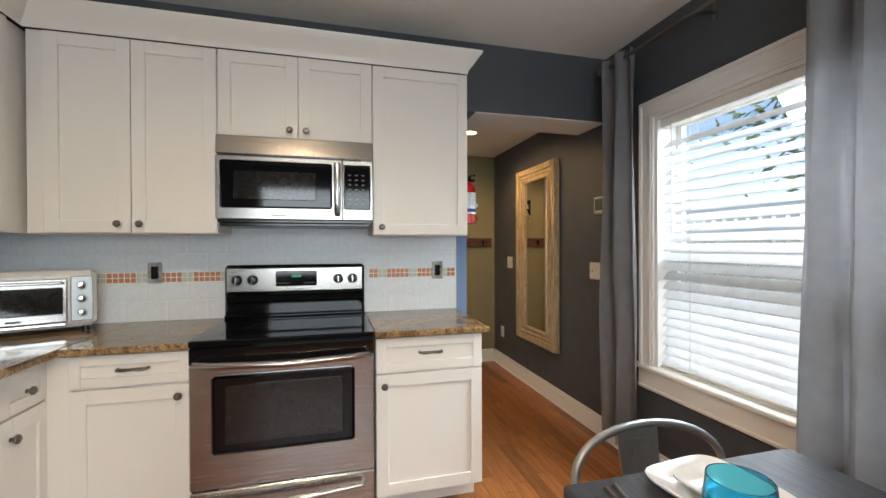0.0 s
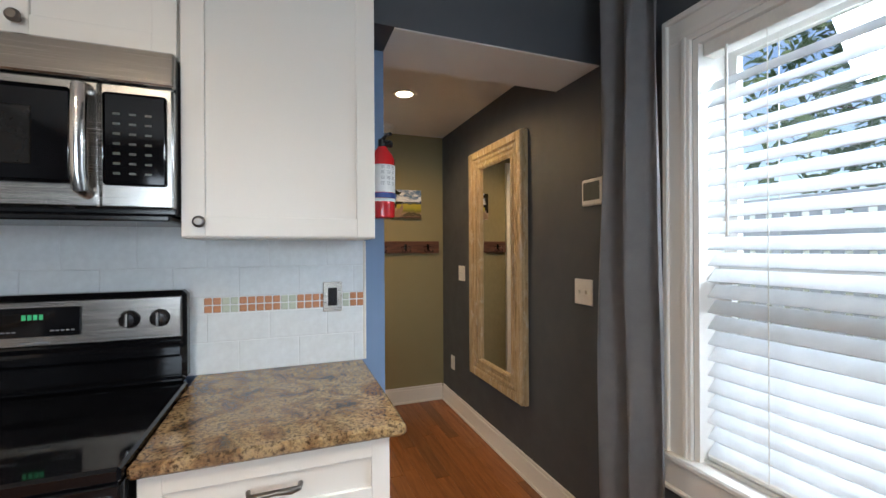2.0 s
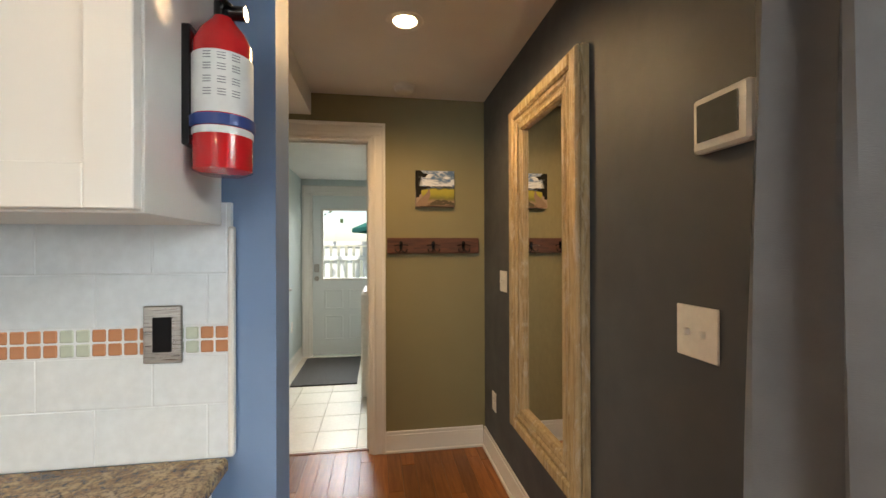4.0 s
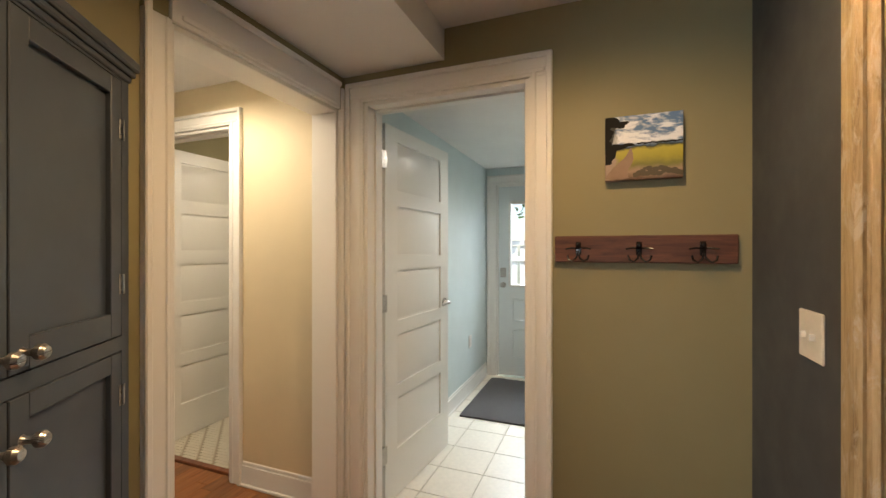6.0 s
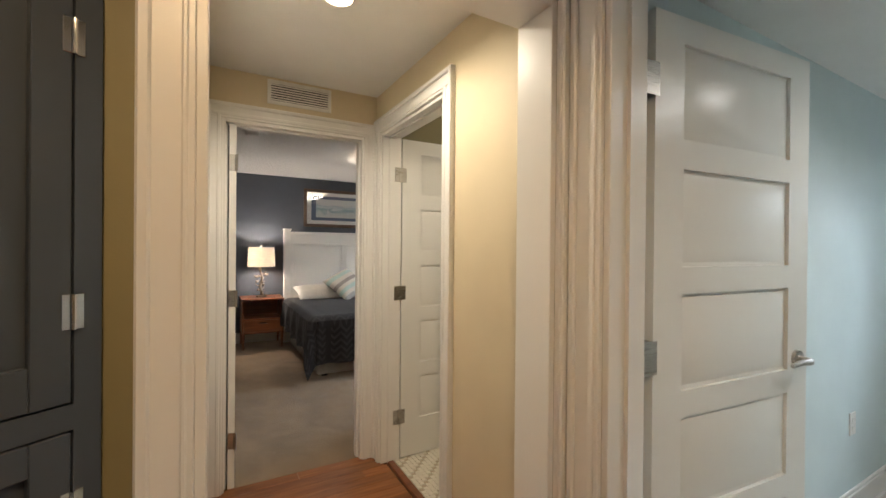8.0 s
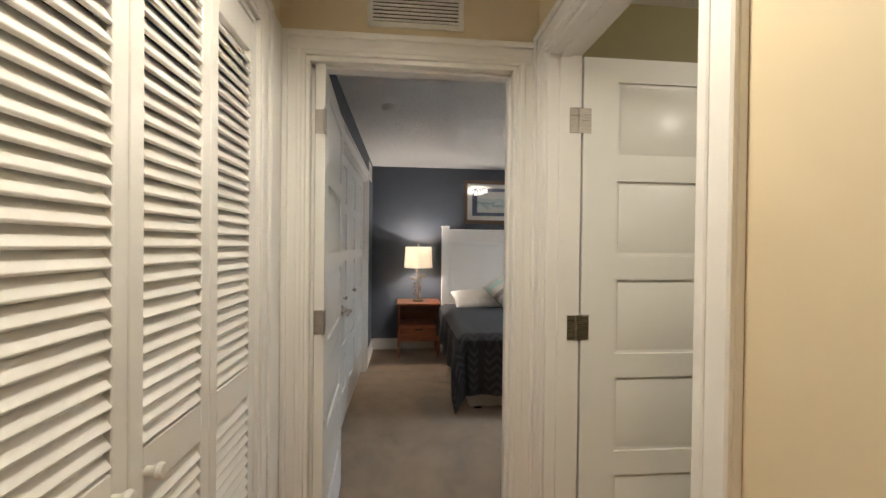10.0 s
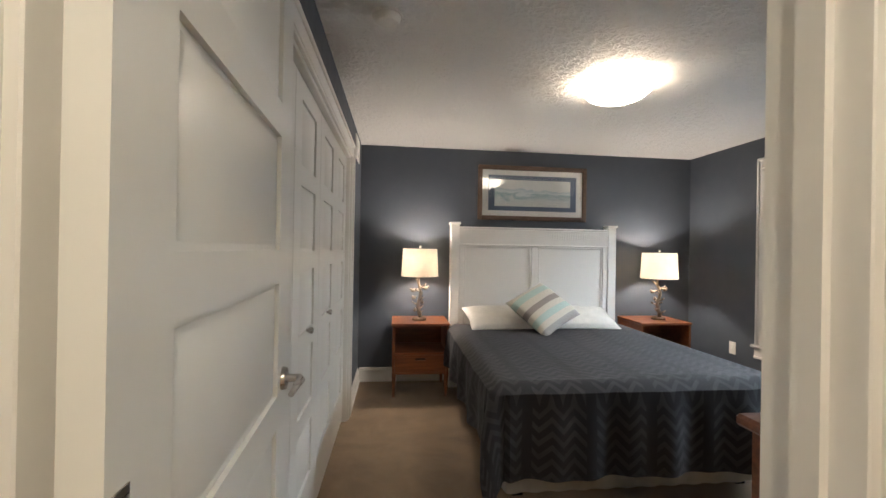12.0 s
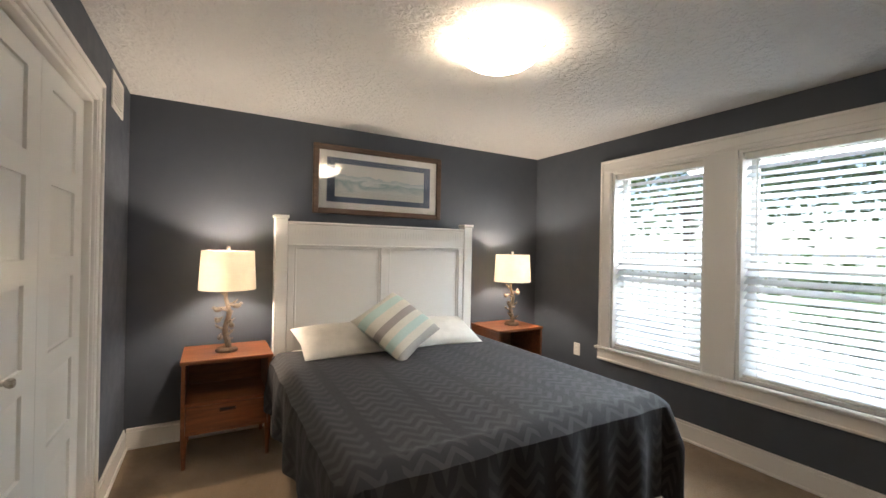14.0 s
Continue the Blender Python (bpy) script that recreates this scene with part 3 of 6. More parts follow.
for a, b in ((3.895, 3.975), (4.79, 4.832)):
    bm, put = bmesh.new(), W("x", 0.615, 1)
    put(bm, a, b, 0, 0.0165, 0, 2.0, 0.002)
    put(bm, a, a + 0.020, 0.014, 0.028, 0, 2.1, 0.004)
    put(bm, b - 0.020, b - 0.010, 0.014, 0.021, 0, 2.0, 0.003)
    solid("trim", bm, "trim", "white moulded opening casing", "casing")
jamb("x", 0.478, 0.617, 3.975, 4.79, 2.0)
casing("x", -1.10, 1, 4.05, 4.835, 2.035, 0.082, (1, 1))
solid("trim", W("y", 3.955, 1)(bmesh.new(), -1.068, -0.952, 0, 0.017, 0, 2.12, 0.003), "trim", "white filler board beside the closet casing", "casing")
jamb("x", -1.222, -1.098, 4.045, 4.84, 2.035, 0.018, (0.05, 0.085))
casing("y", 4.92, -1, -1.0, -0.21, 2.05, 0.09, (1, 1))
jamb("y", 4.918, 5.042, -1.0, -0.21, 2.05, 0.018, (0.04, 0.075))
casing("y", 3.955, 1, -0.86, 0.30, 2.03, 0.09, (1, 1))
jamb("y", 3.828, 3.957, -0.86, 0.30, 2.03)
casing("y", 4.0, 1, -3.95, -1.79, 2.02, 0.105, (1, 1))
jamb("y", 3.878, 4.002, -3.95, -1.79, 2.02)
casing("y", 7.42, -1, 0.735, 1.59, 2.01, 0.10, (1, 1))
jamb("y", 7.418, 7.55, 0.735, 1.59, 2.01)


# ---------------------------------------------------------------- doors
def panel_piece(w, h):
    """A sunk panel with a raised middle, centred on the origin, in the xz plane."""
    bm = bmesh.new()
    box(bm, -w / 2, w / 2, -0.007, 0.007, -h / 2, h / 2)
    for s in (-1, 1):
        a = [bm.verts.new((x * (w / 2 - 0.012), s * 0.0075, z * (h / 2 - 0.012))) for x, z in ((-1, -1), (1, -1), (1, 1), (-1, 1))]
        b = [bm.verts.new((x * (w / 2 - 0.034), s * 0.0150, z * (h / 2 - 0.034))) for x, z in ((-1, -1), (1, -1), (1, 1), (-1, 1))]
        for i in range(4):
            bm.faces.new((a[i], a[(i + 1) % 4], b[(i + 1) % 4], b[i]))
        bm.faces.new(b)
    return bm


def lever(bm, x, z, s, to):
    rod(bm, (x, s * 0.018, z), (x, s * 0.028, z), 0.029, 0.027, 24)
    rod(bm, (x, s * 0.028, z), (x, s * 0.062, z), 0.010)
    tube(bm, [(x, s * 0.058, z), (x + to * 0.02, s * 0.066, z), (x + to * 0.06, s * 0.064, z + 0.002), (x + to * 0.105, s * 0.058, z - 0.006)], [0.010, 0.0105, 0.009, 0.007])
    return bm


def panel_door(name, m, w, h, rows, cols=1, lever_side=None, knob=None, hinge=None, label="", stile=0.11, rail=0.115, bottom=0.2, gap=0.0):
    """A leaf with its hinge edge at the origin, reaching along +x, made of stiles, rails and sunk panels."""
    ob = thing(name, (0, 0, 0), label, "door", "", "structure")
    ORIGIN[ob.name] = Vector()
    t = 0.0175
    bm = bmesh.new()
    z0 = 0.008
    xs = [stile + i * ((w - 2 * stile + 0.09) / cols) for i in range(cols)]
    pw = (w - 2 * stile - 0.09 * (cols - 1)) / cols
    box(bm, 0, stile, -t, t, z0, h), box(bm, w - stile, w, -t, t, z0, h)
    for i in range(1, cols):
        box(bm, xs[i] - 0.09, xs[i], -t, t, z0, h)
    ph = (h - z0 - bottom - rail * rows) / rows
    z = z0 + bottom
    for x in xs:
        box(bm, x, x + pw, -t, t, z0, z)
    cells = []
    for r in range(rows):
        for x in xs:
            cells.append((x + pw / 2, z + ph / 2))
            box(bm, x, x + pw, -t, t, z + ph, z + ph + rail if r < rows - 1 else h)
        z += ph + rail
    body = part("leaf", bm, "door", ob)
    for i, (cx, cz) in enumerate(cells):
        if i == 0:
            p = part("panel", panel_piece(pw, ph), "door", ob)
        else:
            q = p
            p = new("panel", q.data)
            p.parent = ob
        p.location = (cx, 0, cz)
    if lever_side is not None:
        bm = bmesh.new()
        lever(bm, w - 0.065, 0.985, 1, -1), lever(bm, w - 0.065, 0.985, -1, -1)
        part("door_handle", bm, "nickel", ob, "satin nickel lever handle")
    if knob:
        bm = lathe(bmesh.new(), [(0.0, -0.048), (0.012, -0.046), (0.016, -0.038), (0.012, -0.028), (0.007, -0.024), (0.008, -0.0175)], (knob[0], 0, knob[1]), 18, "Y")
        part("knob", bm, "nickel", ob, "small round nickel knob")
    if hinge is not None:
        for hz in (0.27, 1.055, 1.80):
            bm = bmesh.new()
            rod(bm, (-0.006 - gap, hinge * t, hz - 0.045), (-0.006 - gap, hinge * t, hz + 0.045), 0.007, None, 10)
            box(bm, -gap, 0.034 - gap * 0.5, hinge * (t + 0.0015) - 0.001, hinge * (t + 0.0015) + 0.001, hz - 0.045, hz + 0.045, 0.0004)
            box(bm, -0.044 - gap, -0.008 - gap, hinge * (t + 0.003) - 0.001, hinge * (t + 0.003) + 0.001, hz - 0.045, hz + 0.045, 0.0004)
            box(bm, -0.0022, -0.0004, -t + 0.002, t, hz - 0.045, hz + 0.045)
            part("hinge", bm, "nickel", ob, "satin nickel butt hinge")
    ob.matrix_basis = m
    return ob


panel_door("door_1", pose(0.722, 5.027, 0, 0, 0, 85.2), 0.755, 1.99, 5, 1, 1, None, -1, "white five-panel door standing open to the utility room", 0.115, 0.075, 0.25, 0.04)
panel_door("door_2", pose(-1.116, 4.098, 0, 0, 0, 183.3), 0.775, 2.015, 5, 1, 1, None, -1, "white five-panel bedroom door standing open", 0.12, 0.08, 0.245)
panel_door("door_3", pose(-1.0, 5.050, 0, 0, 0, 90), 0.715, 2.03, 5, 1, 1, None, -1, "white five-panel bathroom door standing open", 0.13, 0.086, 0.235, 0.012)
for i, x in enumerate((-1.81, -2.341, -2.872, -3.401)):
    panel_door("closet_door", pose(x, 3.955, 0.015, 0, 0, 180), 0.527, 1.98, 5, 1, None, (0.2635, 0.94) if i in (1, 2) else None, None,
               "white panelled bifold closet door, shut", 0.115, 0.08, 0.24)


def louver_leaf(x):
    ob = thing("louver_door", (x, 3.945, 0), "white louvered bifold closet door, shut", "door", "louvered doors of the corridor closet", "structure")
    w = 0.282
    bm = bmesh.new()
    y0, y1 = 3.930, 3.960
    box(bm, x, x + 0.038, y0, y1, 0.015, 2.0, 0.002), box(bm, x + w - 0.038, x + w, y0, y1, 0.015, 2.0, 0.002)
    for z0, z1 in ((0.015, 0.13), (0.90, 0.985), (1.91, 2.0)):
        box(bm, x + 0.038, x + w - 0.038, y0, y1, z0, z1, 0.002)
    part("door_frame", bm, "trim", ob)
    first = None
    for z0, n in ((0.143, 24), (0.998, 29)):
        for k in range(n):
            z = z0 + k * 0.0315
            if first is None:
                bm = cube(-0.104, 0.104, -0.023, 0.023, -0.0045, 0.0045, 0.0015)
                bmesh.ops.rotate(bm, verts=bm.verts, cent=(0, 0, 0), matrix=Matrix.Rotation(radians(-56), 3, "X"))
                bmesh.ops.translate(bm, verts=bm.verts, vec=ORIGIN[ob.name])
                first = part("slat", bm, "trim", ob)
                s = first
            else:
                s = new("slat", first.data)
                s.parent = ob
            s.location = (w / 2, 0, z + 0.012)
    return ob


for i, x in enumerate((-0.845, -0.56, -0.275, 0.01)):
    ob = louver_leaf(x)
    if i in (1, 2):
        bm = lathe(bmesh.new(), [(0.0, 0.035), (0.013, 0.033), (0.016, 0.024), (0.009, 0.012), (0.010, 0.0)], (x + (0.235 if i == 1 else 0.035), 3.958, 0.94), 18, "Y")
        part("knob", bm, "plastic", ob, "small round white knob")

# back door with its glazed upper half
door = thing("door_4", (1.16, 7.45, 0), "off-white back door with a bright glazed upper half, shut", "door", "", "structure")
bm = bmesh.new()
for b in ((0.755, 0.875, 0, 1.99), (1.435, 1.57, 0, 1.99), (0.875, 1.435, 0, 0.955), (0.875, 1.435, 1.815, 1.99)):
    box(bm, b[0], b[1], 7.43, 7.475, b[2] + 0.012, b[3])
part("leaf", bm, "backdoor", door)
bm = bmesh.new()
for b in ((0.862, 0.885, 0.942, 1.828), (1.425, 1.448, 0.942, 1.828), (0.885, 1.425, 0.942, 0.965), (0.885, 1.425, 1.805, 1.828)):
    box(bm, b[0], b[1], 7.418, 7.488, b[2], b[3], 0.006)
part("glazing_frame", bm, "plastic", door)
g = part("pane", cube(0.885, 1.425, 7.448, 7.456, 0.965, 1.805), "pane", door)
g.visible_shadow = False
for x in (0.90, 1.19):
    for z in (0.20, 0.58):
        bm = bmesh.new()
        h = 0.30 if z < 0.5 else 0.24
        for b in ((x, x + 0.22, z, z + 0.016), (x, x + 0.22, z + h - 0.016, z + h), (x, x + 0.016, z + 0.016, z + h - 0.016), (x + 0.204, x + 0.22, z + 0.016, z + h - 0.016)):
            box(bm, b[0], b[1], 7.422, 7.434, b[2], b[3], 0.004)
        part("panel_moulding", bm, "backdoor", door)
bm = cube(0.775, 0.835, 7.405, 7.43, 1.04, 1.14, 0.008)
rod(bm, (0.805, 7.40, 1.09), (0.805, 7.43, 1.09), 0.018)
part("lock", bm, "nickel", door, "nickel keypad deadbolt")
bm = lathe(bmesh.new(), [(0, -0.06), (0.022, -0.056), (0.027, -0.04), (0.014, -0.025), (0.012, -0.01), (0.030, -0.008), (0.030, 0)], (0.805, 7.43, 0.96), 20, "Y")
part("knob", bm, "nickel", door, "round nickel knob")


# ---------------------------------------------------------------- windows
def blind(name, pl, pos, u0, u1, z0, z1, tilt, label, step=0.040):
    """A slatted blind: head rail, slats, bottom rail, tapes and wand."""
    c = (u0 + u1) / 2
    base = (pos, c, z0) if pl == "x" else (c, pos, z0)
    ob = thing(name, base, label, "blind")
    put = W(pl, pos, 1)
    part("head_rail", put(bmesh.new(), u0, u1, -0.028, 0.028, z1 - 0.045, z1, 0.003), "plastic", ob)
    part("bottom_rail", put(bmesh.new(), u0 + 0.004, u1 - 0.004, -0.024, 0.024, z0 + 0.004, z0 + 0.022, 0.004), "plastic", ob)
    for f in (0.12, 0.88):
        u = u0 + f * (u1 - u0)
        for v in (-0.026, 0.024):
            part("cord", put(bmesh.new(), u - 0.0012, u + 0.0012, v, v + 0.002, z0 + 0.02, z1 - 0.04), "plastic", ob)
    first, n = None, int((z1 - z0 - 0.08) / step)
    for k in range(n):
        z = z0 + 0.04 + k * step
        if first is None:
            w = (u1 - u0) / 2 - 0.004
            bm = cube(-0.028, 0.028, -w, w, -0.0014, 0.0014) if pl == "x" else cube(-w, w, -0.028, 0.028, -0.0014, 0.0014)
            bmesh.ops.rotate(bm, verts=bm.verts, cent=(0, 0, 0), matrix=Matrix.Rotation(radians(tilt), 3, "Y" if pl == "x" else "X"))
            bmesh.ops.translate(bm, verts=bm.verts, vec=ORIGIN[ob.name])
            first = s = part("slat", bm, "slat", ob)
        else:
            s = new("slat", first.data)
            s.parent = ob
        s.location = (0, 0, z - z0)
    return ob, put


def window(name, pl, pos, sg, u0, u1, z0, z1, label, meet=None, out=0.10):
    """Sashes and panes set back in a wall opening; pos is the room face, sg points into the room."""
    put = W(pl, pos, -sg)
    c = (u0 + u1) / 2
    ob = thing(name, (pos, c, z0) if pl == "x" else (c, pos, z0), label, "window", "", "structure")
    meet = meet or (z0 + z1) / 2
    bm = bmesh.new()
    put(bm, u0 - 0.001, u0 + 0.02, 0, 0.15, z0, z1), put(bm, u1 - 0.02, u1 + 0.001, 0, 0.15, z0, z1)
    put(bm, u0 + 0.02, u1 - 0.02, 0, 0.15, z1 - 0.02, z1 + 0.001), put(bm, u0 + 0.02, u1 - 0.02, 0.02, 0.15, z0 - 0.001, z0 + 0.02)
    part("window_frame", bm, "trim", ob)
    for k, (a, b, v) in enumerate(((z0 + 0.02, meet + 0.02, out - 0.015), (meet - 0.02, z1 - 0.02, out + 0.015))):
        bm = bmesh.new()
        put(bm, u0 + 0.02, u0 + 0.062, v, v + 0.028, a, b), put(bm, u1 - 0.062, u1 - 0.02, v, v + 0.028, a, b)
        put(bm, u0 + 0.062, u1 - 0.062, v, v + 0.028, a, a + 0.04), put(bm, u0 + 0.062, u1 - 0.062, v, v + 0.028, b - 0.04, b)
        sash = part("sash", bm, "trim", ob)
        g = part("pane", put(bmesh.new(), u0 + 0.062, u1 - 0.062, v + 0.012, v + 0.016, a + 0.04, b - 0.04), "pane", sash)
        g.visible_shadow = False
    return ob


def stool(pl, pos, sg, u0, u1, z, apron=0.10):
    put, bm = W(pl, pos, sg), bmesh.new()
    put(bm, u0 - 0.03, u1 + 0.03, -0.06, 0.045, z - 0.024, z, 0.006)
    put(bm, u0 - 0.012, u1 + 0.012, 0, 0.018, z - 0.024 - apron, z - 0.024, 0.003)
    put(bm, u0 - 0.012, u1 + 0.012, 0, 0.026, z - 0.024 - apron, z - 0.004 - apron, 0.005)
    solid("window_sill", bm, "trim", "white window stool and apron", "sill")


window("window_1", "x", XE, -1, 0.755, 2.415, 0.60, 2.02, "white double-hung kitchen window", 1.27, 0.11)
casing("x", XE, -1, 0.755, 2.415, 2.02, 0.10, (1, 1), 0.60)
stool("x", XE, -1, 0.655, 2.515, 0.61, 0.115)
ob, put = blind("window_blind", "x", XE + 0.045, 0.78, 2.39, 0.62, 2.0, -46, "white slatted blind, half tilted, in the kitchen window", 0.052)
bm = bmesh.new()
rod(bm, (XE + 0.012, 2.31, 1.96), (XE + 0.012, 2.31, 1.36), 0.004)
part("wand", bm, "plastic", ob)
for i, (a, b) in enumerate(((-3.93, -3.15), (-2.94, -2.15))):
    window("window_%d" % (i + 2), "y", YN, -1, a, b, 0.53, 2.06, "white double-hung bedroom window", 1.28, 0.11)
    ob, put = blind("window_blind", "y", YN + 0.045, a + 0.025, b - 0.025, 0.55, 2.04, 36, "white slatted blind, half tilted, in the bedroom window", 0.050)
    bm = bmesh.new()
    rod(bm, (a + 0.10, YN + 0.012, 2.0), (a + 0.10, YN + 0.012, 1.38), 0.004)
    part("wand", bm, "plastic", ob)
casing("y", YN, -1, -3.93, -2.15, 2.06, 0.11, (1, 1), 0.53)
solid("trim", W("y", YN, -1)(bmesh.new(), -3.15, -2.94, 0, 0.017, 0.53, 2.06, 0.003), "trim", "white board between the bedroom windows", "casing")
stool("y", YN, -1, -4.04, -2.04, 0.53, 0.095)
# unseen window, added to go with the south fill lamp
window("window_4", "y", -1.75, 1, -0.6, 1.4, 0.85, 2.15, "white kitchen window added in the unseen south wall", 1.5, 0.10)

# ---------------------------------------------------------------- kitchen
earlier = set(bpy.data.objects)


def knob(parent, x, y, z, face="y"):
    prof = [(0.0, -0.030), (0.010, -0.0295), (0.0155, -0.025), (0.0165, -0.020), (0.012, -0.014), (0.007, -0.009), (0.008, 0.0)]
    if face == "x":
        prof = [(r, -h) for r, h in prof]
    part("knob", lathe(bmesh.new(), prof, (x, y, z), 18, face.upper()), "pewter", parent, "dark pewter knob")


def bar_pull(parent, x, y, z, face="y"):
    pts = [(-0.055, 0.0), (-0.052, -0.020), (-0.035, -0.026), (0, -0.022), (0.035, -0.026), (0.052, -0.020), (0.055, 0.0)]
    q = [(x + a, y + b, z) for a, b in pts] if face == "y" else [(x - b, y + a, z) for a, b in pts]
    part("handle", tube(bmesh.new(), q, [0.006, 0.006, 0.008, 0.006, 0.008, 0.006, 0.006]), "pewter", parent, "dark pewter bar pull")


def shaker(parent, pl, pos, sg, u0, u1, z0, z1, name="door", fr=0.058):
    """A framed front with a flat sunk panel, 2 cm thick."""
    put, bm = W(pl, pos, sg), bmesh.new()
    put(bm, u0, u0 + fr, 0, 0.02, z0, z1, 0.0015), put(bm, u1 - fr, u1, 0, 0.02, z0, z1, 0.0015)
    put(bm, u0 + fr, u1 - fr, 0, 0.02, z0, z0 + fr, 0.0015), put(bm, u0 + fr, u1 - fr, 0, 0.02, z1 - fr, z1, 0.0015)
    front = part(name, bm, "cab", parent)
    part("panel", put(bmesh.new(), u0 + fr - 0.004, u1 - fr + 0.004, 0.001, 0.010, z0 + fr - 0.004, z1 - fr + 0.004), "cab", front)
    return front


def upper(label, x0, x1, z0, z1, doors, knobs):
    ob = thing("wall_cabinet", ((x0 + x1) / 2, 2.96, z0), label, "cabinet", "wall cabinets")
    part("body", cube(x0 + 0.001, x1 - 0.001, 2.826, 3.098, z0, z1, 0.001), "cab", ob)
    for (a, b), kx in zip(doors, knobs):
        d = shaker(ob, "y", 2.826, -1, a + 0.002, b - 0.002, z0 + 0.004, z1 - 0.006)
        knob(d, kx, 2.805, z0 + 0.045)


upper("white shaker double wall cabinet with pewter knobs", -0.84, -0.055, 1.362, 2.285, ((-0.77, -0.425), (-0.425, -0.057)), (-0.475, -0.385))
upper("white shaker wall cabinet over the microwave", -0.055, 0.705, 1.85, 2.285, ((-0.053, 0.325), (0.325, 0.703)), (0.285, 0.365))
upper("white shaker wall cabinet beside the opening", 0.705, 1.25, 1.358, 2.285, ((0.707, 1.248),), (0.755,))
ob = thing("wall_cabinet", (-1.0, 1.8, 1.395), "white shaker wall cabinet along the side wall", "cabinet", "wall cabinets")
part("body", cube(-1.205, -0.862, 0.9, 3.10, 1.362, 2.285, 0.001), "cab", ob)
shaker(ob, "x", -0.862, 1, 2.30, 2.72, 1.367, 2.28), shaker(ob, "x", -0.862, 1, 1.86, 2.28, 1.367, 2.28)

# crown moulding along the wall cabinets
bm = bmesh.new()
steps = ((0.0, 2.285), (0.004, 2.300), (0.012, 2.315), (0.045, 2.365), (0.066, 2.385), (0.070, 2.40))
rows = []
for o, z in steps:
    rows.append([bm.verts.new(p) for p in ((-0.84 + o, 0.9, z), (-0.84 + o, 2.805 - o, z), (1.25 + o, 2.805 - o, z), (1.25 + o, 3.10, z))])
for a, b in zip(rows, rows[1:]):
    for i in range(3):
        bm.faces.new((a[i], a[i + 1], b[i + 1], b[i]))
back = [bm.verts.new(p) for p in ((-1.2, 0.9, 2.40), (-1.2, 3.10, 2.40), (1.25, 3.10, 2.40))]
bm.faces.new((rows[-1][0], rows[-1][1], rows[-1][2], rows[-1][3], back[1], back[0]))
solid("trim", bm, "cab", "white crown moulding on the wall cabinets", "moulding")

# base cabinets
ob = thing("base_cabinet", (0.95, 2.8, 0), "white shaker base cabinet with one drawer and door", "cabinet", "base cabinets")
part("body", cube(0.69, 1.222, 2.522, 3.12, 0.10, 0.862, 0.001), "cab", ob)
part("plinth", cube(0.70, 1.21, 2.60, 3.12, 0, 0.10), "cab", ob)
d = shaker(ob, "y", 2.522, -1, 0.692, 1.22, 0.695, 0.858, "drawer", 0.045)
bar_pull(d, 0.955, 2.50, 0.785)
d = shaker(ob, "y", 2.522, -1, 0.692, 1.22, 0.105, 0.685)
knob(d, 0.73, 2.50, 0.635)
ob = thing("base_cabinet", (-0.3, 2.8, 0), "white shaker corner base cabinet with drawer", "cabinet", "base cabinets")
part("body", cube(-0.62, -0.085, 2.522, 3.12, 0.10, 0.862, 0.001), "cab", ob)
part("plinth", cube(-0.61, -0.09, 2.60, 3.12, 0, 0.10), "cab", ob)
d = shaker(ob, "y", 2.522, -1, -0.52, -0.088, 0.73, 0.858, "drawer", 0.04)
bar_pull(d, -0.295, 2.50, 0.80)
d = shaker(ob, "y", 2.522, -1, -0.52, -0.088, 0.105, 0.72)
knob(d, -0.13, 2.50, 0.675)
ob = thing("base_cabinet", (-0.9, 1.9, 0), "white shaker base cabinet along the side wall", "cabinet", "base cabinets")
part("body", cube(-1.21, -0.622, 0.9, 3.12, 0.10, 0.862, 0.001), "cab", ob)
part("plinth", cube(-1.21, -0.70, 0.9, 3.12, 0, 0.10), "cab", ob)
for a, b in ((2.285, 2.535), (1.84, 2.28), (1.40, 1.835)):
    d = shaker(ob, "x", -0.622, 1, a, b, 0.70, 0.858, "drawer", 0.045)
    knob(d, -0.601, (a + b) / 2, 0.765, "x")
    d = shaker(ob, "x", -0.622, 1, a, b, 0.105, 0.69)
    knob(d, -0.601, a + 0.045, 0.62, "x")

# worktop in two pieces
bm = bmesh.new()
box(bm, 0.682, 1.258, 2.475, 3.113, 0.864, 0.895, 0.007)
solid("worktop", bm, "granite", "polished brown speckled granite worktop beside the range", "worktop", "", "worktops")
bm = bmesh.new()
box(bm, -0.548, -0.088, 2.478, 3.113, 0.864, 0.895, 0.006)
box(bm, -1.21, -0.55, 0.88, 3.113, 0.864, 0.895, 0.006)
solid("worktop", bm, "granite", "polished brown speckled granite corner worktop", "worktop", "", "worktops")

# range
ob = thing("range_cooker", (0.305, 2.8, 0), "stainless steel electric range with black glass cooktop", "range")
X0, X1 = -0.083, 0.678
part("body", cube(X0, X1, 2.50, 3.10, 0.04, 0.872, 0.004), "black", ob)
part("cooktop", cube(X0 - 0.002, X1 + 0.002, 2.455, 3.02, 0.874, 0.905, 0.006), "blackglass", ob, "glossy black ceramic cooktop")
for cx, cy, r in ((0.11, 2.62, 0.105), (0.49, 2.62, 0.085), (0.11, 2.87, 0.08), (0.49, 2.87, 0.105)):
    bm = lathe(bmesh.new(), [(r, 0.9056), (r + 0.003, 0.9056), (r + 0.003, 0.9052), (r, 0.9052), (r, 0.9056)], (cx, cy, 0), 40)
    part("burner_ring", bm, "black", ob)
bm = cube(X0 + 0.004, X1 - 0.004, 3.03, 3.095, 0.90, 1.195, 0.014)
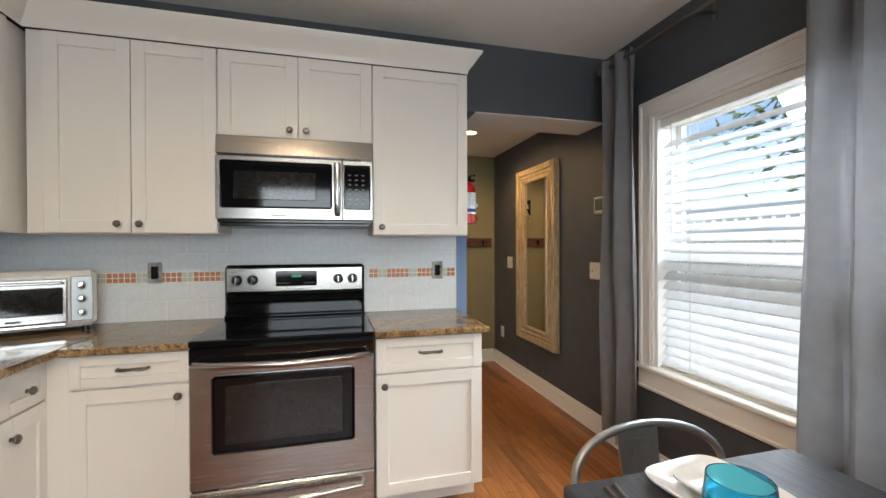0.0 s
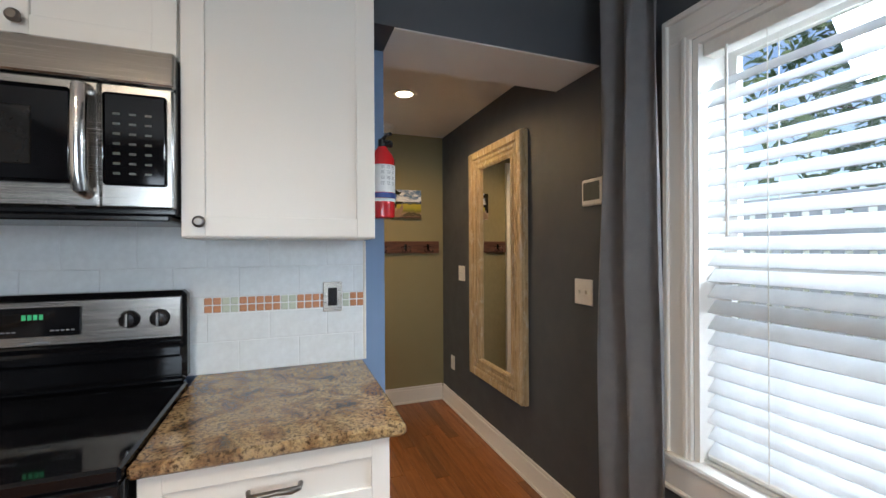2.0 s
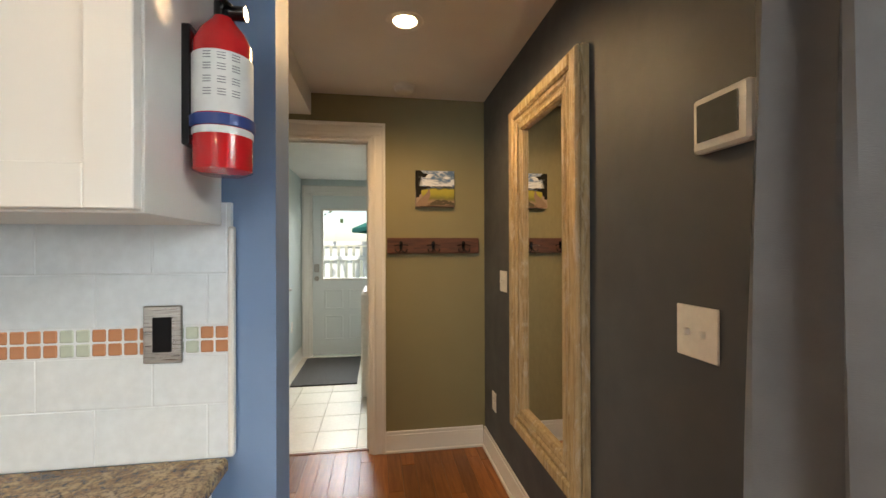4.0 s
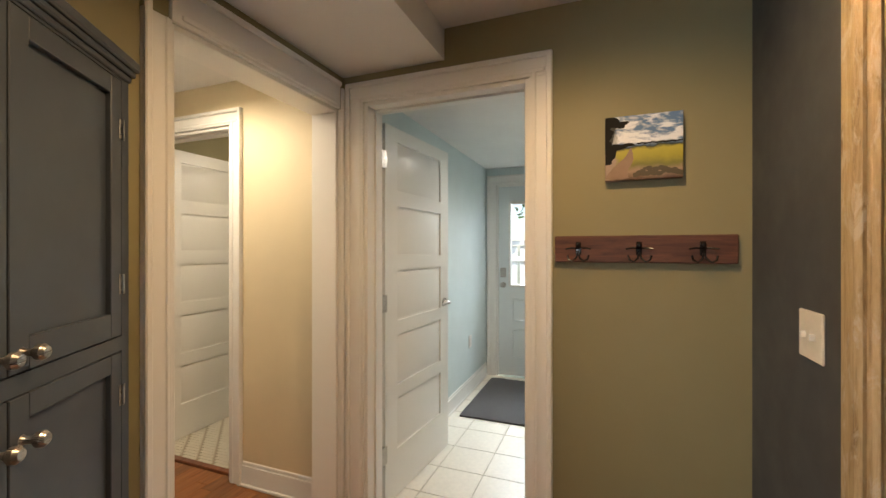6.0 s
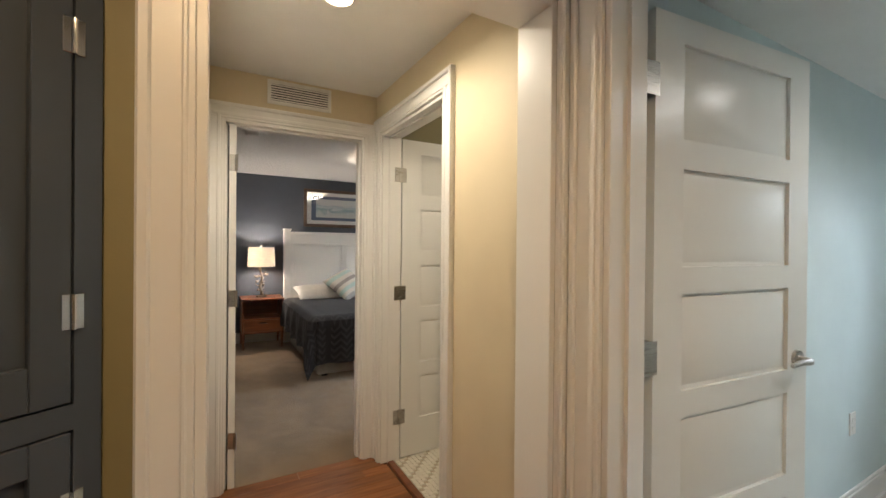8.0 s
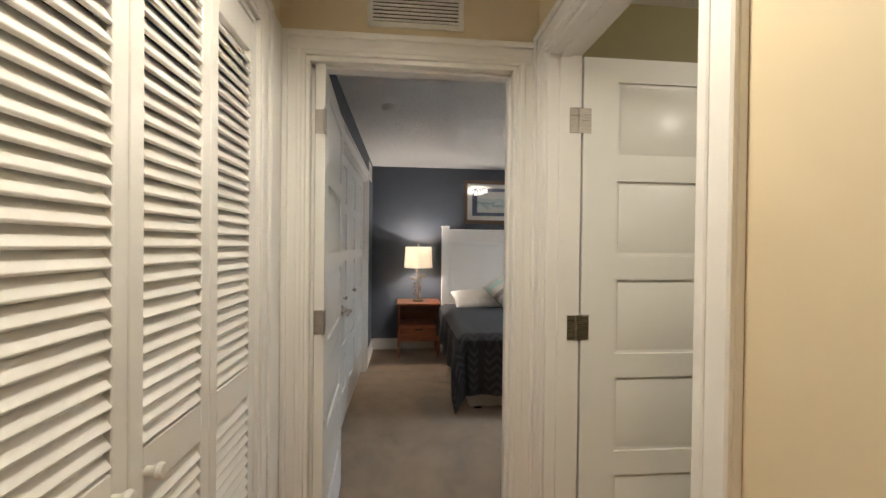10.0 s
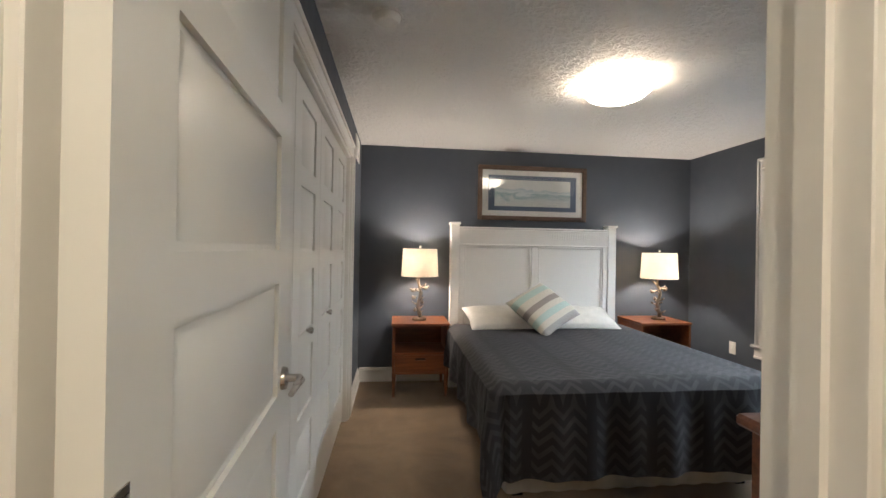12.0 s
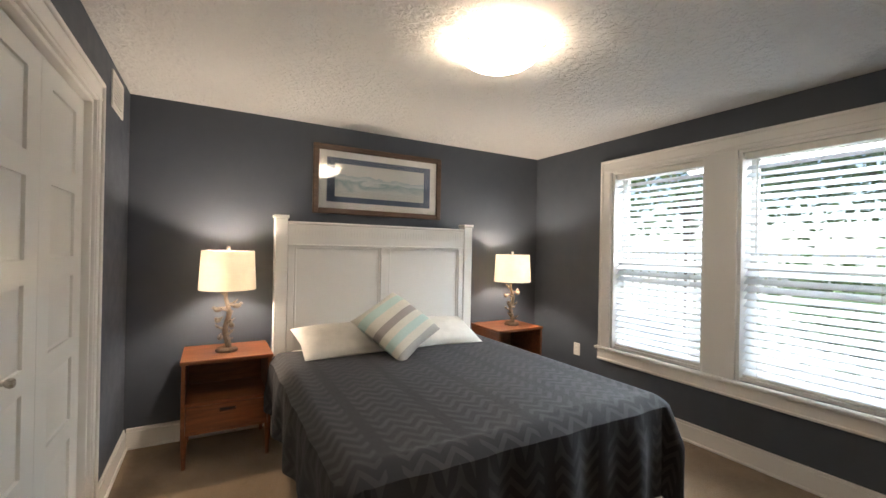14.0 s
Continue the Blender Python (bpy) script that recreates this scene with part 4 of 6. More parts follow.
box(bm, X0 + 0.004, X1 - 0.004, 3.005, 3.032, 0.904, 0.925, 0.008)
box(bm, X0 + 0.010, X1 - 0.010, 3.012, 3.032, 0.985, 1.035, 0.009)
part("back_guard", bm, "blackglass", ob)
face = part("control_panel", cube(X0 + 0.014, X1 - 0.014, 3.020, 3.031, 1.045, 1.180, 0.005), "steel", ob, "stainless control panel")
part("display", cube(0.185, 0.405, 3.014, 3.021, 1.075, 1.160, 0.002), "blackglass", face, "black clock display")
bm = bmesh.new()
for k in range(4):
    box(bm, 0.270 + k * 0.013, 0.279 + k * 0.013, 3.012, 3.0145, 1.125, 1.140)
part("clock_digits", bm, "lcd", face)
bm = bmesh.new()
for k in range(5):
    box(bm, 0.20 + k * 0.012, 0.208 + k * 0.012, 3.0125, 3.0145, 1.09, 1.094), box(bm, 0.335 + k * 0.012, 0.343 + k * 0.012, 3.0125, 3.0145, 1.09, 1.094)
box(bm, 0.26, 0.33, 3.0175, 3.0205, 1.055, 1.060)
part("print", bm, "ink", face)
for kx in (-0.015, 0.065, 0.525, 0.605):
    bm = lathe(bmesh.new(), [(0, -0.030), (0.019, -0.029), (0.0235, -0.022), (0.025, -0.004), (0.028, 0.0)], (kx, 3.020, 1.112), 24, "Y")
    k = part("knob", bm, "black", face, "black oven knob with steel grip")
    part("grip", cube(kx - 0.004, kx + 0.004, 2.980, 2.992, 1.092, 1.132, 0.002), "bright", k)
od = part("oven_door", cube(X0, X1, 2.455, 2.50, 0.275, 0.800, 0.006), "steel", ob, "brushed stainless oven door")
part("door_head", cube(X0, X1, 2.457, 2.50, 0.802, 0.872, 0.004), "blackglass", ob)
part("window_surround", cube(0.005, 0.590, 2.449, 2.457, 0.425, 0.755, 0.012), "blackglass", od)
part("window", cube(0.055, 0.540, 2.446, 2.450, 0.465, 0.715, 0.004), "ovenglass", od)
bm = tube(bmesh.new(), [(X0 + 0.03, 2.45, 0.812), (X0 + 0.035, 2.415, 0.816), (X0 + 0.09, 2.400, 0.812), (0.30, 2.395, 0.802), (X1 - 0.09, 2.400, 0.812), (X1 - 0.035, 2.415, 0.816), (X1 - 0.03, 2.45, 0.812)], [0.013, 0.015, 0.015, 0.015, 0.015, 0.015, 0.013], 12)
part("handle", bm, "steel", od, "curved stainless handle")
dr = part("drawer", cube(X0, X1, 2.457, 2.50, 0.06, 0.268, 0.006), "steel", ob)
bm = tube(bmesh.new(), [(X0 + 0.05, 2.455, 0.225), (X0 + 0.06, 2.42, 0.228), (0.30, 2.405, 0.212), (X1 - 0.06, 2.42, 0.228), (X1 - 0.05, 2.455, 0.225)], 0.013, 12)
part("handle", bm, "steel", dr)

# microwave under the cabinet
ob = thing("microwave", (0.32, 2.95, 1.42), "stainless over-the-range microwave with black window", "microwave")
part("body", cube(-0.052, 0.702, 2.785, 3.10, 1.418, 1.848, 0.003), "black", ob)
bm = cube(-0.054, 0.704, 2.752, 2.785, 1.752, 1.848, 0.005)
for v in bm.verts:
    if v.co.z > 1.8 and v.co.y < 2.77:
        v.co.y += 0.014
part("vent_hood", bm, "steel", ob)
dm = part("door", cube(-0.054, 0.545, 2.752, 2.786, 1.432, 1.746, 0.005), "steel", ob)
part("window_surround", cube(-0.032, 0.495, 2.747, 2.754, 1.488, 1.722, 0.010), "blackglass", dm)
part("window", cube(0.03, 0.415, 2.7445, 2.748, 1.53, 1.67, 0.003), "ovenglass", dm)
bm = tube(bmesh.new(), [(0.520, 2.752, 1.468), (0.520, 2.715, 1.475), (0.520, 2.708, 1.52), (0.520, 2.706, 1.60), (0.520, 2.708, 1.67), (0.520, 2.715, 1.715), (0.520, 2.752, 1.722)], 0.017, 12)
part("handle", bm, "bright", dm, "curved steel handle")
pm = part("control_panel", cube(0.547, 0.704, 2.752, 2.786, 1.432, 1.746, 0.005), "steel", ob)
part("keypad", cube(0.553, 0.690, 2.747, 2.754, 1.488, 1.722, 0.006), "blackglass", pm)
bm = bmesh.new()
for r in range(7):
    for c in range(3):
        box(bm, 0.575 + c * 0.034, 0.590 + c * 0.034, 2.7450, 2.7468, 1.515 + r * 0.025, 1.521 + r * 0.025)
part("key_print", bm, "screen", pm)
part("print", cube(0.20, 0.27, 2.7505, 2.7522, 1.452, 1.458), "ink", dm)
part("base_plate", cube(-0.04, 0.69, 2.77, 3.08, 1.400, 1.417, 0.004), "black", ob)

# backsplash
back = solid("backsplash", cube(-1.21, 1.262, 3.1093, 3.1245, 0.895, 1.405), "grout", "white glazed tiles with a copper and green mosaic band", "backsplash")
bm = cube(1.257, 1.268, 3.106, 3.1245, 0.895, 1.357, 0.003)
part("edge_strip", bm, "plastic", back)
shared = {}


def piece(name, parent, mat, sx, sy, sz, at, bev=0.0015):
    key = (name, mat, round(sx, 4), round(sy, 4), round(sz, 4))
    if key not in shared:
        shared[key] = finish(name, cube(-sx / 2, sx / 2, -sy / 2, sy / 2, -sz / 2, sz / 2, bev), mat)
    ob = new(name, shared[key])
    ob.parent = parent
    ob.location = at
    return ob


rows = [(0.897, 1.0035), (1.005, 1.1025), (1.161, 1.2625), (1.264, 1.403)]
for i, (z0, z1) in enumerate(rows):
    x = -1.18 + (0.10 if i % 2 else 0.0)
    if i % 2:
        piece("tile", back, "tile", 0.0985, 0.007, z1 - z0, (x - 0.0505, 3.1115, (z0 + z1) / 2))
    while x < 1.255:
        w = min(0.1985, 1.255 - x)
        if w > 0.03:
            piece("tile", back, "tile", w, 0.007, z1 - z0, (x + w / 2, 3.1115, (z0 + z1) / 2))
        x += 0.20
rnd = random.Random(4)
x, run, kind = -0.72, 0, "copper"
while x < 1.24:
    if run == 0:
        kind = "jade" if kind == "copper" else "copper"
        run = 2 if kind == "jade" else rnd.choice((5, 6, 7))
    run -= 1
    if not (-0.07 < x < 0.69):
        for r in range(2):
            piece("mosaic_tile", back, kind, 0.0255, 0.008, 0.0255, (x + 0.013, 3.1112, 1.1180 + r * 0.0275), 0.003)
    x += 0.0275


def wall_plate(name, pl, pos, sg, u, z, w, h, mat, label, kind):
    put = W(pl, pos, sg)
    ob = thing(name, (pos, u, z - h / 2) if pl == "x" else (u, pos, z - h / 2), label, kind)
    part("plate", put(bmesh.new(), u - w / 2, u + w / 2, 0.0, 0.006, z - h / 2, z + h / 2, 0.0025), mat, ob)
    if kind == "switch":
        n = 2 if w > 0.1 else 1
        for k in range(n):
            c = u + (k - (n - 1) / 2) * 0.046
            part("toggle", put(bmesh.new(), c - 0.005, c + 0.005, 0.005, 0.018, z - 0.009, z + 0.007, 0.002), mat, ob)
    elif mat == "nickel":
        part("socket", put(bmesh.new(), u - 0.017, u + 0.017, 0.004, 0.0085, z - 0.034, z + 0.034, 0.001), "black", ob, "black outlet face")
    else:
        for dz in (-0.02, 0.02):
            part("socket", put(bmesh.new(), u - 0.017, u + 0.017, 0.005, 0.008, z + dz - 0.014, z + dz + 0.014, 0.003), mat, ob)


wall_plate("outlet", "y", 3.107, -1, -0.438, 1.158, 0.07, 0.112, "nickel", "brushed nickel outlet plate on the tiles", "outlet")
wall_plate("outlet", "y", 3.107, -1, 1.14, 1.145, 0.07, 0.112, "nickel", "brushed nickel outlet plate on the tiles", "outlet")
wall_plate("switch", "x", XE, -1, 3.015, 1.122, 0.122, 0.118, "plastic", "white double switch plate", "switch")

ob = thing("thermostat", (XE, 2.93, 1.50), "white wall thermostat with grey screen", "thermostat")
part("case", cube(XE - 0.026, XE, 2.86, 3.00, 1.513, 1.63, 0.006), "plastic", ob)
part("screen", cube(XE - 0.0285, XE - 0.025, 2.882, 2.985, 1.535, 1.615, 0.001), "screen", ob)

# toaster oven
ob = thing("toaster_oven", (-0.95, 2.98, 0.895), "white toaster oven with glass door on the worktop", "toaster oven")
part("body", cube(-1.20, -0.72, 2.83, 3.03, 0.915, 1.185, 0.024), "plastic", ob)
part("front_frame", cube(-1.18, -0.825, 2.818, 2.832, 0.945, 1.150, 0.005), "steel", ob)
part("window", cube(-1.165, -0.84, 2.812, 2.820, 0.985, 1.110, 0.003), "ovenglass", ob)
part("handle", tube(bmesh.new(), [(-1.17, 2.82, 1.13), (-1.165, 2.795, 1.132), (-0.845, 2.795, 1.132), (-0.84, 2.82, 1.13)], 0.007), "bright", ob)
part("print", cube(-1.03, -0.98, 2.8155, 2.8185, 0.957, 0.968), "black", ob)
for z in (0.985, 1.05, 1.115):
    part("knob", lathe(bmesh.new(), [(0, -0.02), (0.014, -0.019), (0.019, -0.006), (0.021, 0)], (-0.773, 2.822, z), 20, "Y"), "bright", ob)
for x in (-1.16, -0.76):
    for y in (2.86, 3.00):
        part("foot", rod(bmesh.new(), (x, y, 0.895), (x, y, 0.918), 0.014), "black", ob)
part("dial_panel", cube(-0.815, -0.732, 2.822, 2.832, 0.945, 1.160, 0.004), "tin", ob, "silver dial panel")
part("lower_rail", cube(-1.175, -0.83, 2.812, 2.819, 0.930, 0.944, 0.003), "bright", ob)
ob.matrix_basis = Matrix.Translation((-0.625, 2.93, 0)) @ Matrix.Rotation(radians(25), 4, "Z") @ Matrix.Translation((0.72, -2.83, 0)) @ Matrix.Translation(ORIGIN[ob.name])


# curtains and rod
def curtain(y0, y1, folds, depth):
    bm = bmesh.new()
    n, rows = folds * 10, 26
    grid = []
    for j in range(rows + 1):
        z = 0.13 + (2.425 - 0.13) * j / rows
        line = []
        for i in range(n + 1):
            f = i / n
            a = f * folds * 2 * math.pi
            flare = 1.0 + 0.10 * (1 - j / rows)
            x = 2.135 + depth * flare * math.sin(a) + 0.008 * math.sin(3.1 * f + j * 0.21) + 0.006 * math.sin(a * 2.3 + j * 0.4)
            line.append(bm.verts.new((x, (y0 + y1) / 2 + (f - 0.5) * (y1 - y0) * flare + 0.004 * math.cos(j * 0.3 + a), z)))
        grid.append(line)
    for a, b in zip(grid, grid[1:]):
        for i in range(n):
            bm.faces.new((a[i], a[i + 1], b[i + 1], b[i]))
    bmesh.ops.solidify(bm, geom=bm.faces[:], thickness=0.003)
    return bm


for y0, y1, folds in ((2.50, 2.74, 2), (0.90, 1.60, 5)):
    ob = thing("curtain", (2.135, (y0 + y1) / 2, 0.13), "silver grey grommet curtain hanging to the floor", "curtain", "kitchen window curtains")
    part("cloth", curtain(y0, y1, folds, 0.040), "curtain", ob)
    for k in range(folds * 2):
        yy = y0 + (k + 0.5) * (y1 - y0) / (folds * 2)
        part("grommet", lathe(bmesh.new(), [(0.018, -0.004), (0.028, -0.003), (0.028, 0.003), (0.018, 0.004), (0.018, -0.004)], (2.135, yy, 2.385), 20, "Y"), "bright", ob)
ob = thing("curtain_rod", (2.135, 1.6, 2.385), "dark pewter curtain rod on the wall", "curtain rod")
part("pole", rod(bmesh.new(), (2.135, 0.60, 2.385), (2.135, 2.77, 2.385), 0.010), "pewter", ob)
part("finial", ball(bmesh.new(), (2.135, 2.785, 2.385), 0.020), "pewter", ob)
for y in (0.68, 2.08, 2.76):
    bm = rod(bmesh.new(), (2.135, y, 2.38), (XE, y, 2.40), 0.007)
    box(bm, XE - 0.008, XE, y - 0.012, y + 0.012, 2.37, 2.45, 0.002)
    part("bracket", bm, "pewter", ob)

# table laid for a meal
TX0, TX1, TY0, TY1, TZ = 1.0, 1.67, -0.20, 1.375, 0.755
ob = thing("dining_table", (1.36, 0.41, 0), "dark blue-grey wooden dining table", "table")
part("tabletop", cube(TX0, TX1, TY0, TY1, TZ - 0.035, TZ, 0.005), "table", ob)
part("apron", cube(TX0 + 0.07, TX1 - 0.07, TY0 + 0.07, TY1 - 0.07, TZ - 0.12, TZ - 0.036), "table", ob)
for x in (TX0 + 0.06, TX1 - 0.12):
    for y in (TY0 + 0.06, TY1 - 0.12):
        part("leg", cube(x, x + 0.06, y, y + 0.06, 0, TZ - 0.036, 0.004), "table", ob)


def square_plate(x, y, s, z, label, turn=0):
    bm = bmesh.new()
    n, loops = 48, []
    for k, h in ((0.0, 0.005), (0.62, 0.005), (0.70, 0.009), (0.97, 0.022), (1.0, 0.023), (0.985, 0.018), (0.68, 0.002), (0.0, 0.0)):
        ring = []
        for i in range(n):
            a = 2 * math.pi * i / n
            c, d = math.cos(a), math.sin(a)
            e = (abs(c) ** 5 + abs(d) ** 5) ** (-1 / 5)
            ring.append(bm.verts.new((max(k, 0.001) * s * e * c, max(k, 0.001) * s * e * d, h)))
        loops.append(ring)
    for a, b in zip(loops, loops[1:]):
        for i in range(n):
            bm.faces.new((a[i], a[(i + 1) % n], b[(i + 1) % n], b[i]))
    ob = solid("dinner_plate", bm, "plate", label, "plate", "")
    ob.matrix_basis = pose(x, y, z, 0, 0, turn)



square_plate(1.30, 1.25, 0.115, TZ, "large square white porcelain plate on the table", 6)
square_plate(1.305, 1.24, 0.078, TZ + 0.010, "small square white plate on the larger plate", 6)
ob = solid("drinking_glass", lathe(bmesh.new(), [(0.0, 0.0), (0.034, 0.0), (0.046, 0.012), (0.057, 0.045), (0.0575, 0.085), (0.050, 0.148), (0.0475, 0.148), (0.0545, 0.085), (0.0545, 0.045), (0.043, 0.016), (0.0, 0.012)], (1.160, 1.085, TZ + 0.001), 40), "blueglass", "turquoise stemless drinking glass on the table", "glass", "")
for k, (x, y) in enumerate(((1.065, 1.19), (1.09, 1.195))):
    bm = tube(bmesh.new(), [(x, y, TZ + 0.006), (x + 0.004, y + 0.06, TZ + 0.007), (x + 0.008, y + 0.13, TZ + 0.012)], [0.006, 0.004, 0.006], 8)
    solid("fork", bm, "pewter", "dark steel fork beside the plate", "fork", "")

# metal chair with a hooped back
ob = thing("metal_chair", (1.47, 1.45, 0), "galvanised steel chair with hooped back at the table", "chair")
cx, cy = 1.43, 1.43
part("seat", cube(cx - 0.18, cx + 0.18, cy - 0.20, cy + 0.16, 0.435, 0.455, 0.009), "tin", ob)
hoop = []
for k in range(17):
    a = math.pi * k / 16
    hoop.append((cx - 0.265 * math.cos(a), cy + 0.15 + 0.05 * math.sin(a), 0.60 + 0.14 * math.sin(a) ** 0.8))
hoop = [(cx - 0.17, cy + 0.15, 0.45)] + hoop + [(cx + 0.17, cy + 0.15, 0.45)]
part("back_frame", tube(bmesh.new(), hoop, 0.0125, 12), "tin", ob)
bm = cube(cx - 0.085, cx + 0.065, cy + 0.168, cy + 0.172, 0.45, 0.728, 0.0015)
for v in bm.verts:
    v.co.y += 0.05 * max(0.0, (v.co.z - 0.45) / 0.35)
    v.co.x = cx + (v.co.x - cx) * (0.8 + 0.3 * (v.co.z - 0.45) / 0.35)
back = part("backrest", bm, "tin", ob)
part("embossed_panel", cube(cx - 0.03, cx + 0.03, cy + 0.192, cy + 0.199, 0.64, 0.70, 0.003), "tin", back)
for sx, sy in ((-1, -1), (1, -1), (-1, 1), (1, 1)):
    bm = bmesh.new()
    rod(bm, (cx + sx * 0.16, cy + sy * 0.15, 0.44), (cx + sx * 0.20, cy + sy * 0.21, 0.0), 0.020, 0.013, 10)
    part("leg", bm, "tin", ob)

# the kitchen is drawn round a range wall at y = 3.125; bring it to the wall's true place
for ob in set(bpy.data.objects) - earlier:
    if ob.parent is None:
        ob.location.y += -0.05 if ob.location.x > 2.1 else YK - 3.125

# ---------------------------------------------------------------- hall
wall_plate("switch", "x", XE, -1, 4.40, 1.13, 0.122, 0.118, "plastic", "white double switch plate beside the mirror", "switch")
wall_plate("outlet", "x", XE, -1, 4.60, 0.377, 0.075, 0.115, "plastic", "white outlet plate low on the wall", "outlet")
wall_plate("outlet", "x", 0.62, 1, 6.84, 0.47, 0.075, 0.115, "plastic", "white outlet plate in the utility room", "outlet")
wall_plate("outlet", "y", YN, -1, -4.30, 0.44, 0.075, 0.115, "plastic", "white outlet plate by the bedside", "outlet")


def can_light(x, y, z, mat, name="recessed_light"):
    ob = thing(name, (x, y, z), "lit round recessed ceiling downlight with white trim", "ceiling light", "recessed downlights")
    part("trim_ring", lathe(bmesh.new(), [(0.052, -0.003), (0.060, -0.006), (0.078, -0.003), (0.080, 0.0), (0.052, 0.0), (0.052, -0.003)], (x, y, z), 36), "plastic", ob)
    part("lens", lathe(bmesh.new(), [(0.0, -0.003), (0.050, -0.002), (0.052, 0.0)], (x, y, z), 36), mat, ob)


can_light(1.673, 3.934, HC, "lens"), can_light(-0.165, 4.42, HC, "lens"), can_light(0.2, 1.0, KC, "lens"), can_light(0.9, -0.4, KC, "lens"), can_light(1.58, 6.08, MC, "lensw")


def smoke_alarm(x, y, z):
    ob = thing("smoke_detector", (x, y, z), "round white smoke detector on the ceiling", "smoke detector", "smoke detectors")
    part("base", lathe(bmesh.new(), [(0, -0.010), (0.066, -0.010), (0.068, 0.0)], (x, y, z), 32), "plastic", ob)
    part("cover", lathe(bmesh.new(), [(0.0, -0.040), (0.030, -0.040), (0.046, -0.036), (0.058, -0.022), (0.060, -0.010)], (x, y, z), 32), "plastic", ob)


smoke_alarm(1.712, 4.648, HC), smoke_alarm(-2.573, 4.30, BC)


def vent(name, pl, pos, sg, u0, u1, z0, z1, n, label):
    put = W(pl, pos, sg)
    ob = thing(name, (pos, (u0 + u1) / 2, z0) if pl == "x" else ((u0 + u1) / 2, pos, z0), label, "vent")
    # near-black plate: the shade between the slats as colour
    part("backing", put(bmesh.new(), u0 + 0.015, u1 - 0.015, 0.0005, 0.002, z0 + 0.015, z1 - 0.015), "dark", ob)
    bm = bmesh.new()
    put(bm, u0, u0 + 0.02, 0, 0.009, z0, z1, 0.002), put(bm, u1 - 0.02, u1, 0, 0.009, z0, z1, 0.002)
    put(bm, u0 + 0.02, u1 - 0.02, 0, 0.009, z0, z0 + 0.02, 0.002), put(bm, u0 + 0.02, u1 - 0.02, 0, 0.009, z1 - 0.02, z1, 0.002)
    part("frame", bm, "plastic", ob)
    for k in range(n):
        z = z0 + 0.02 + (z1 - z0 - 0.04) * (k + 0.5) / n
        part("slat", put(bmesh.new(), u0 + 0.02, u1 - 0.02, 0.003, 0.008, z - 0.0035, z + 0.0035), "plastic", ob)


vent("wall_vent", "x", -1.10, 1, 4.268, 4.626, 2.152, 2.289, 7, "white slatted air vent over the bedroom door")
vent("wall_vent", "y", 4.0, 1, -4.62, -4.32, 2.10, 2.30, 8, "white slatted air vent beside the closet")
ob = thing("ceiling_vent", (0.88, 4.0, 2.165), "white slatted vent under the duct", "vent")
bm = bmesh.new()
for b in ((0.80, 0.82, 3.78, 4.12), (0.98, 1.0, 3.78, 4.12), (0.82, 0.98, 3.78, 3.80), (0.82, 0.98, 4.10, 4.12)):
    box(bm, *b, 2.156, 2.165, 0.002)
part("frame", bm, "plastic", ob)
# near-black sheet above the slats, colour for the shade in the duct
part("backing", cube(0.82, 0.98, 3.80, 4.10, 2.1630, 2.1645), "dark", ob)
for k in range(9):
    x = 0.829 + k * 0.0175
    part("slat", cube(x - 0.004, x + 0.004, 3.80, 4.10, 2.157, 2.161), "plastic", ob)

# mirror on the east wall
MY0, MY1, MZ0, MZ1 = 3.435, 4.165, 0.425, 2.005
ob = thing("wall_mirror", (XE, 3.8, MZ0), "tall mirror in a distressed honey-coloured wooden frame", "mirror")
put = W("x", XE, -1)
for nm, a, b, c, d in (("frame_side", MY0, MY0 + 0.15, MZ0, MZ1), ("frame_side", MY1 - 0.15, MY1, MZ0, MZ1), ("frame_rail", MY0 + 0.15, MY1 - 0.15, MZ0, MZ0 + 0.13), ("frame_rail", MY0 + 0.15, MY1 - 0.15, MZ1 - 0.13, MZ1)):
    bm = bmesh.new()
    put(bm, a, b, 0.0, 0.030, c, d, 0.004)
    if nm == "frame_side":
        s = a == MY0
        put(bm, *((a + 0.002, a + 0.062) if s else (b - 0.062, b - 0.002)), 0.028, 0.050, c + 0.002, d - 0.002, 0.008)
        put(bm, *((a + 0.070, a + 0.100) if s else (b - 0.100, b - 0.070)), 0.028, 0.043, c + 0.06, d - 0.06, 0.007)
        put(bm, *((b - 0.034, b - 0.006) if s else (a + 0.006, a + 0.034)), 0.028, 0.038, c + 0.10, d - 0.10, 0.006)
    else:
        lo = c == MZ0
        put(bm, MY0 + 0.06, MY1 - 0.06, 0.028, 0.0495, *((c + 0.002, c + 0.058) if lo else (d - 0.058, d - 0.002)), 0.008)
        put(bm, MY0 + 0.10, MY1 - 0.10, 0.028, 0.0425, *((c + 0.064, c + 0.090) if lo else (d - 0.090, d - 0.064)), 0.007)
        put(bm, MY0 + 0.118, MY1 - 0.118, 0.028, 0.0375, *((c + 0.102, c + 0.126) if lo else (d - 0.126, d - 0.102)), 0.006)
    part(nm, bm, "mirrorframe", ob)
part("mirror_glass", put(bmesh.new(), MY0 + 0.14, MY1 - 0.14, 0.012, 0.016, MZ0 + 0.12, MZ1 - 0.12), "mirror", ob, "silvered mirror glass")

# small canvas and coat rack on the end wall
ob = thing("painting", (1.92, YH, 1.585), "small unframed canvas of a field under clouds", "painting")
part("canvas", cube(1.795, 2.05, YH - 0.036, YH - 0.003, 1.590, 1.825, 0.002), "field", ob)


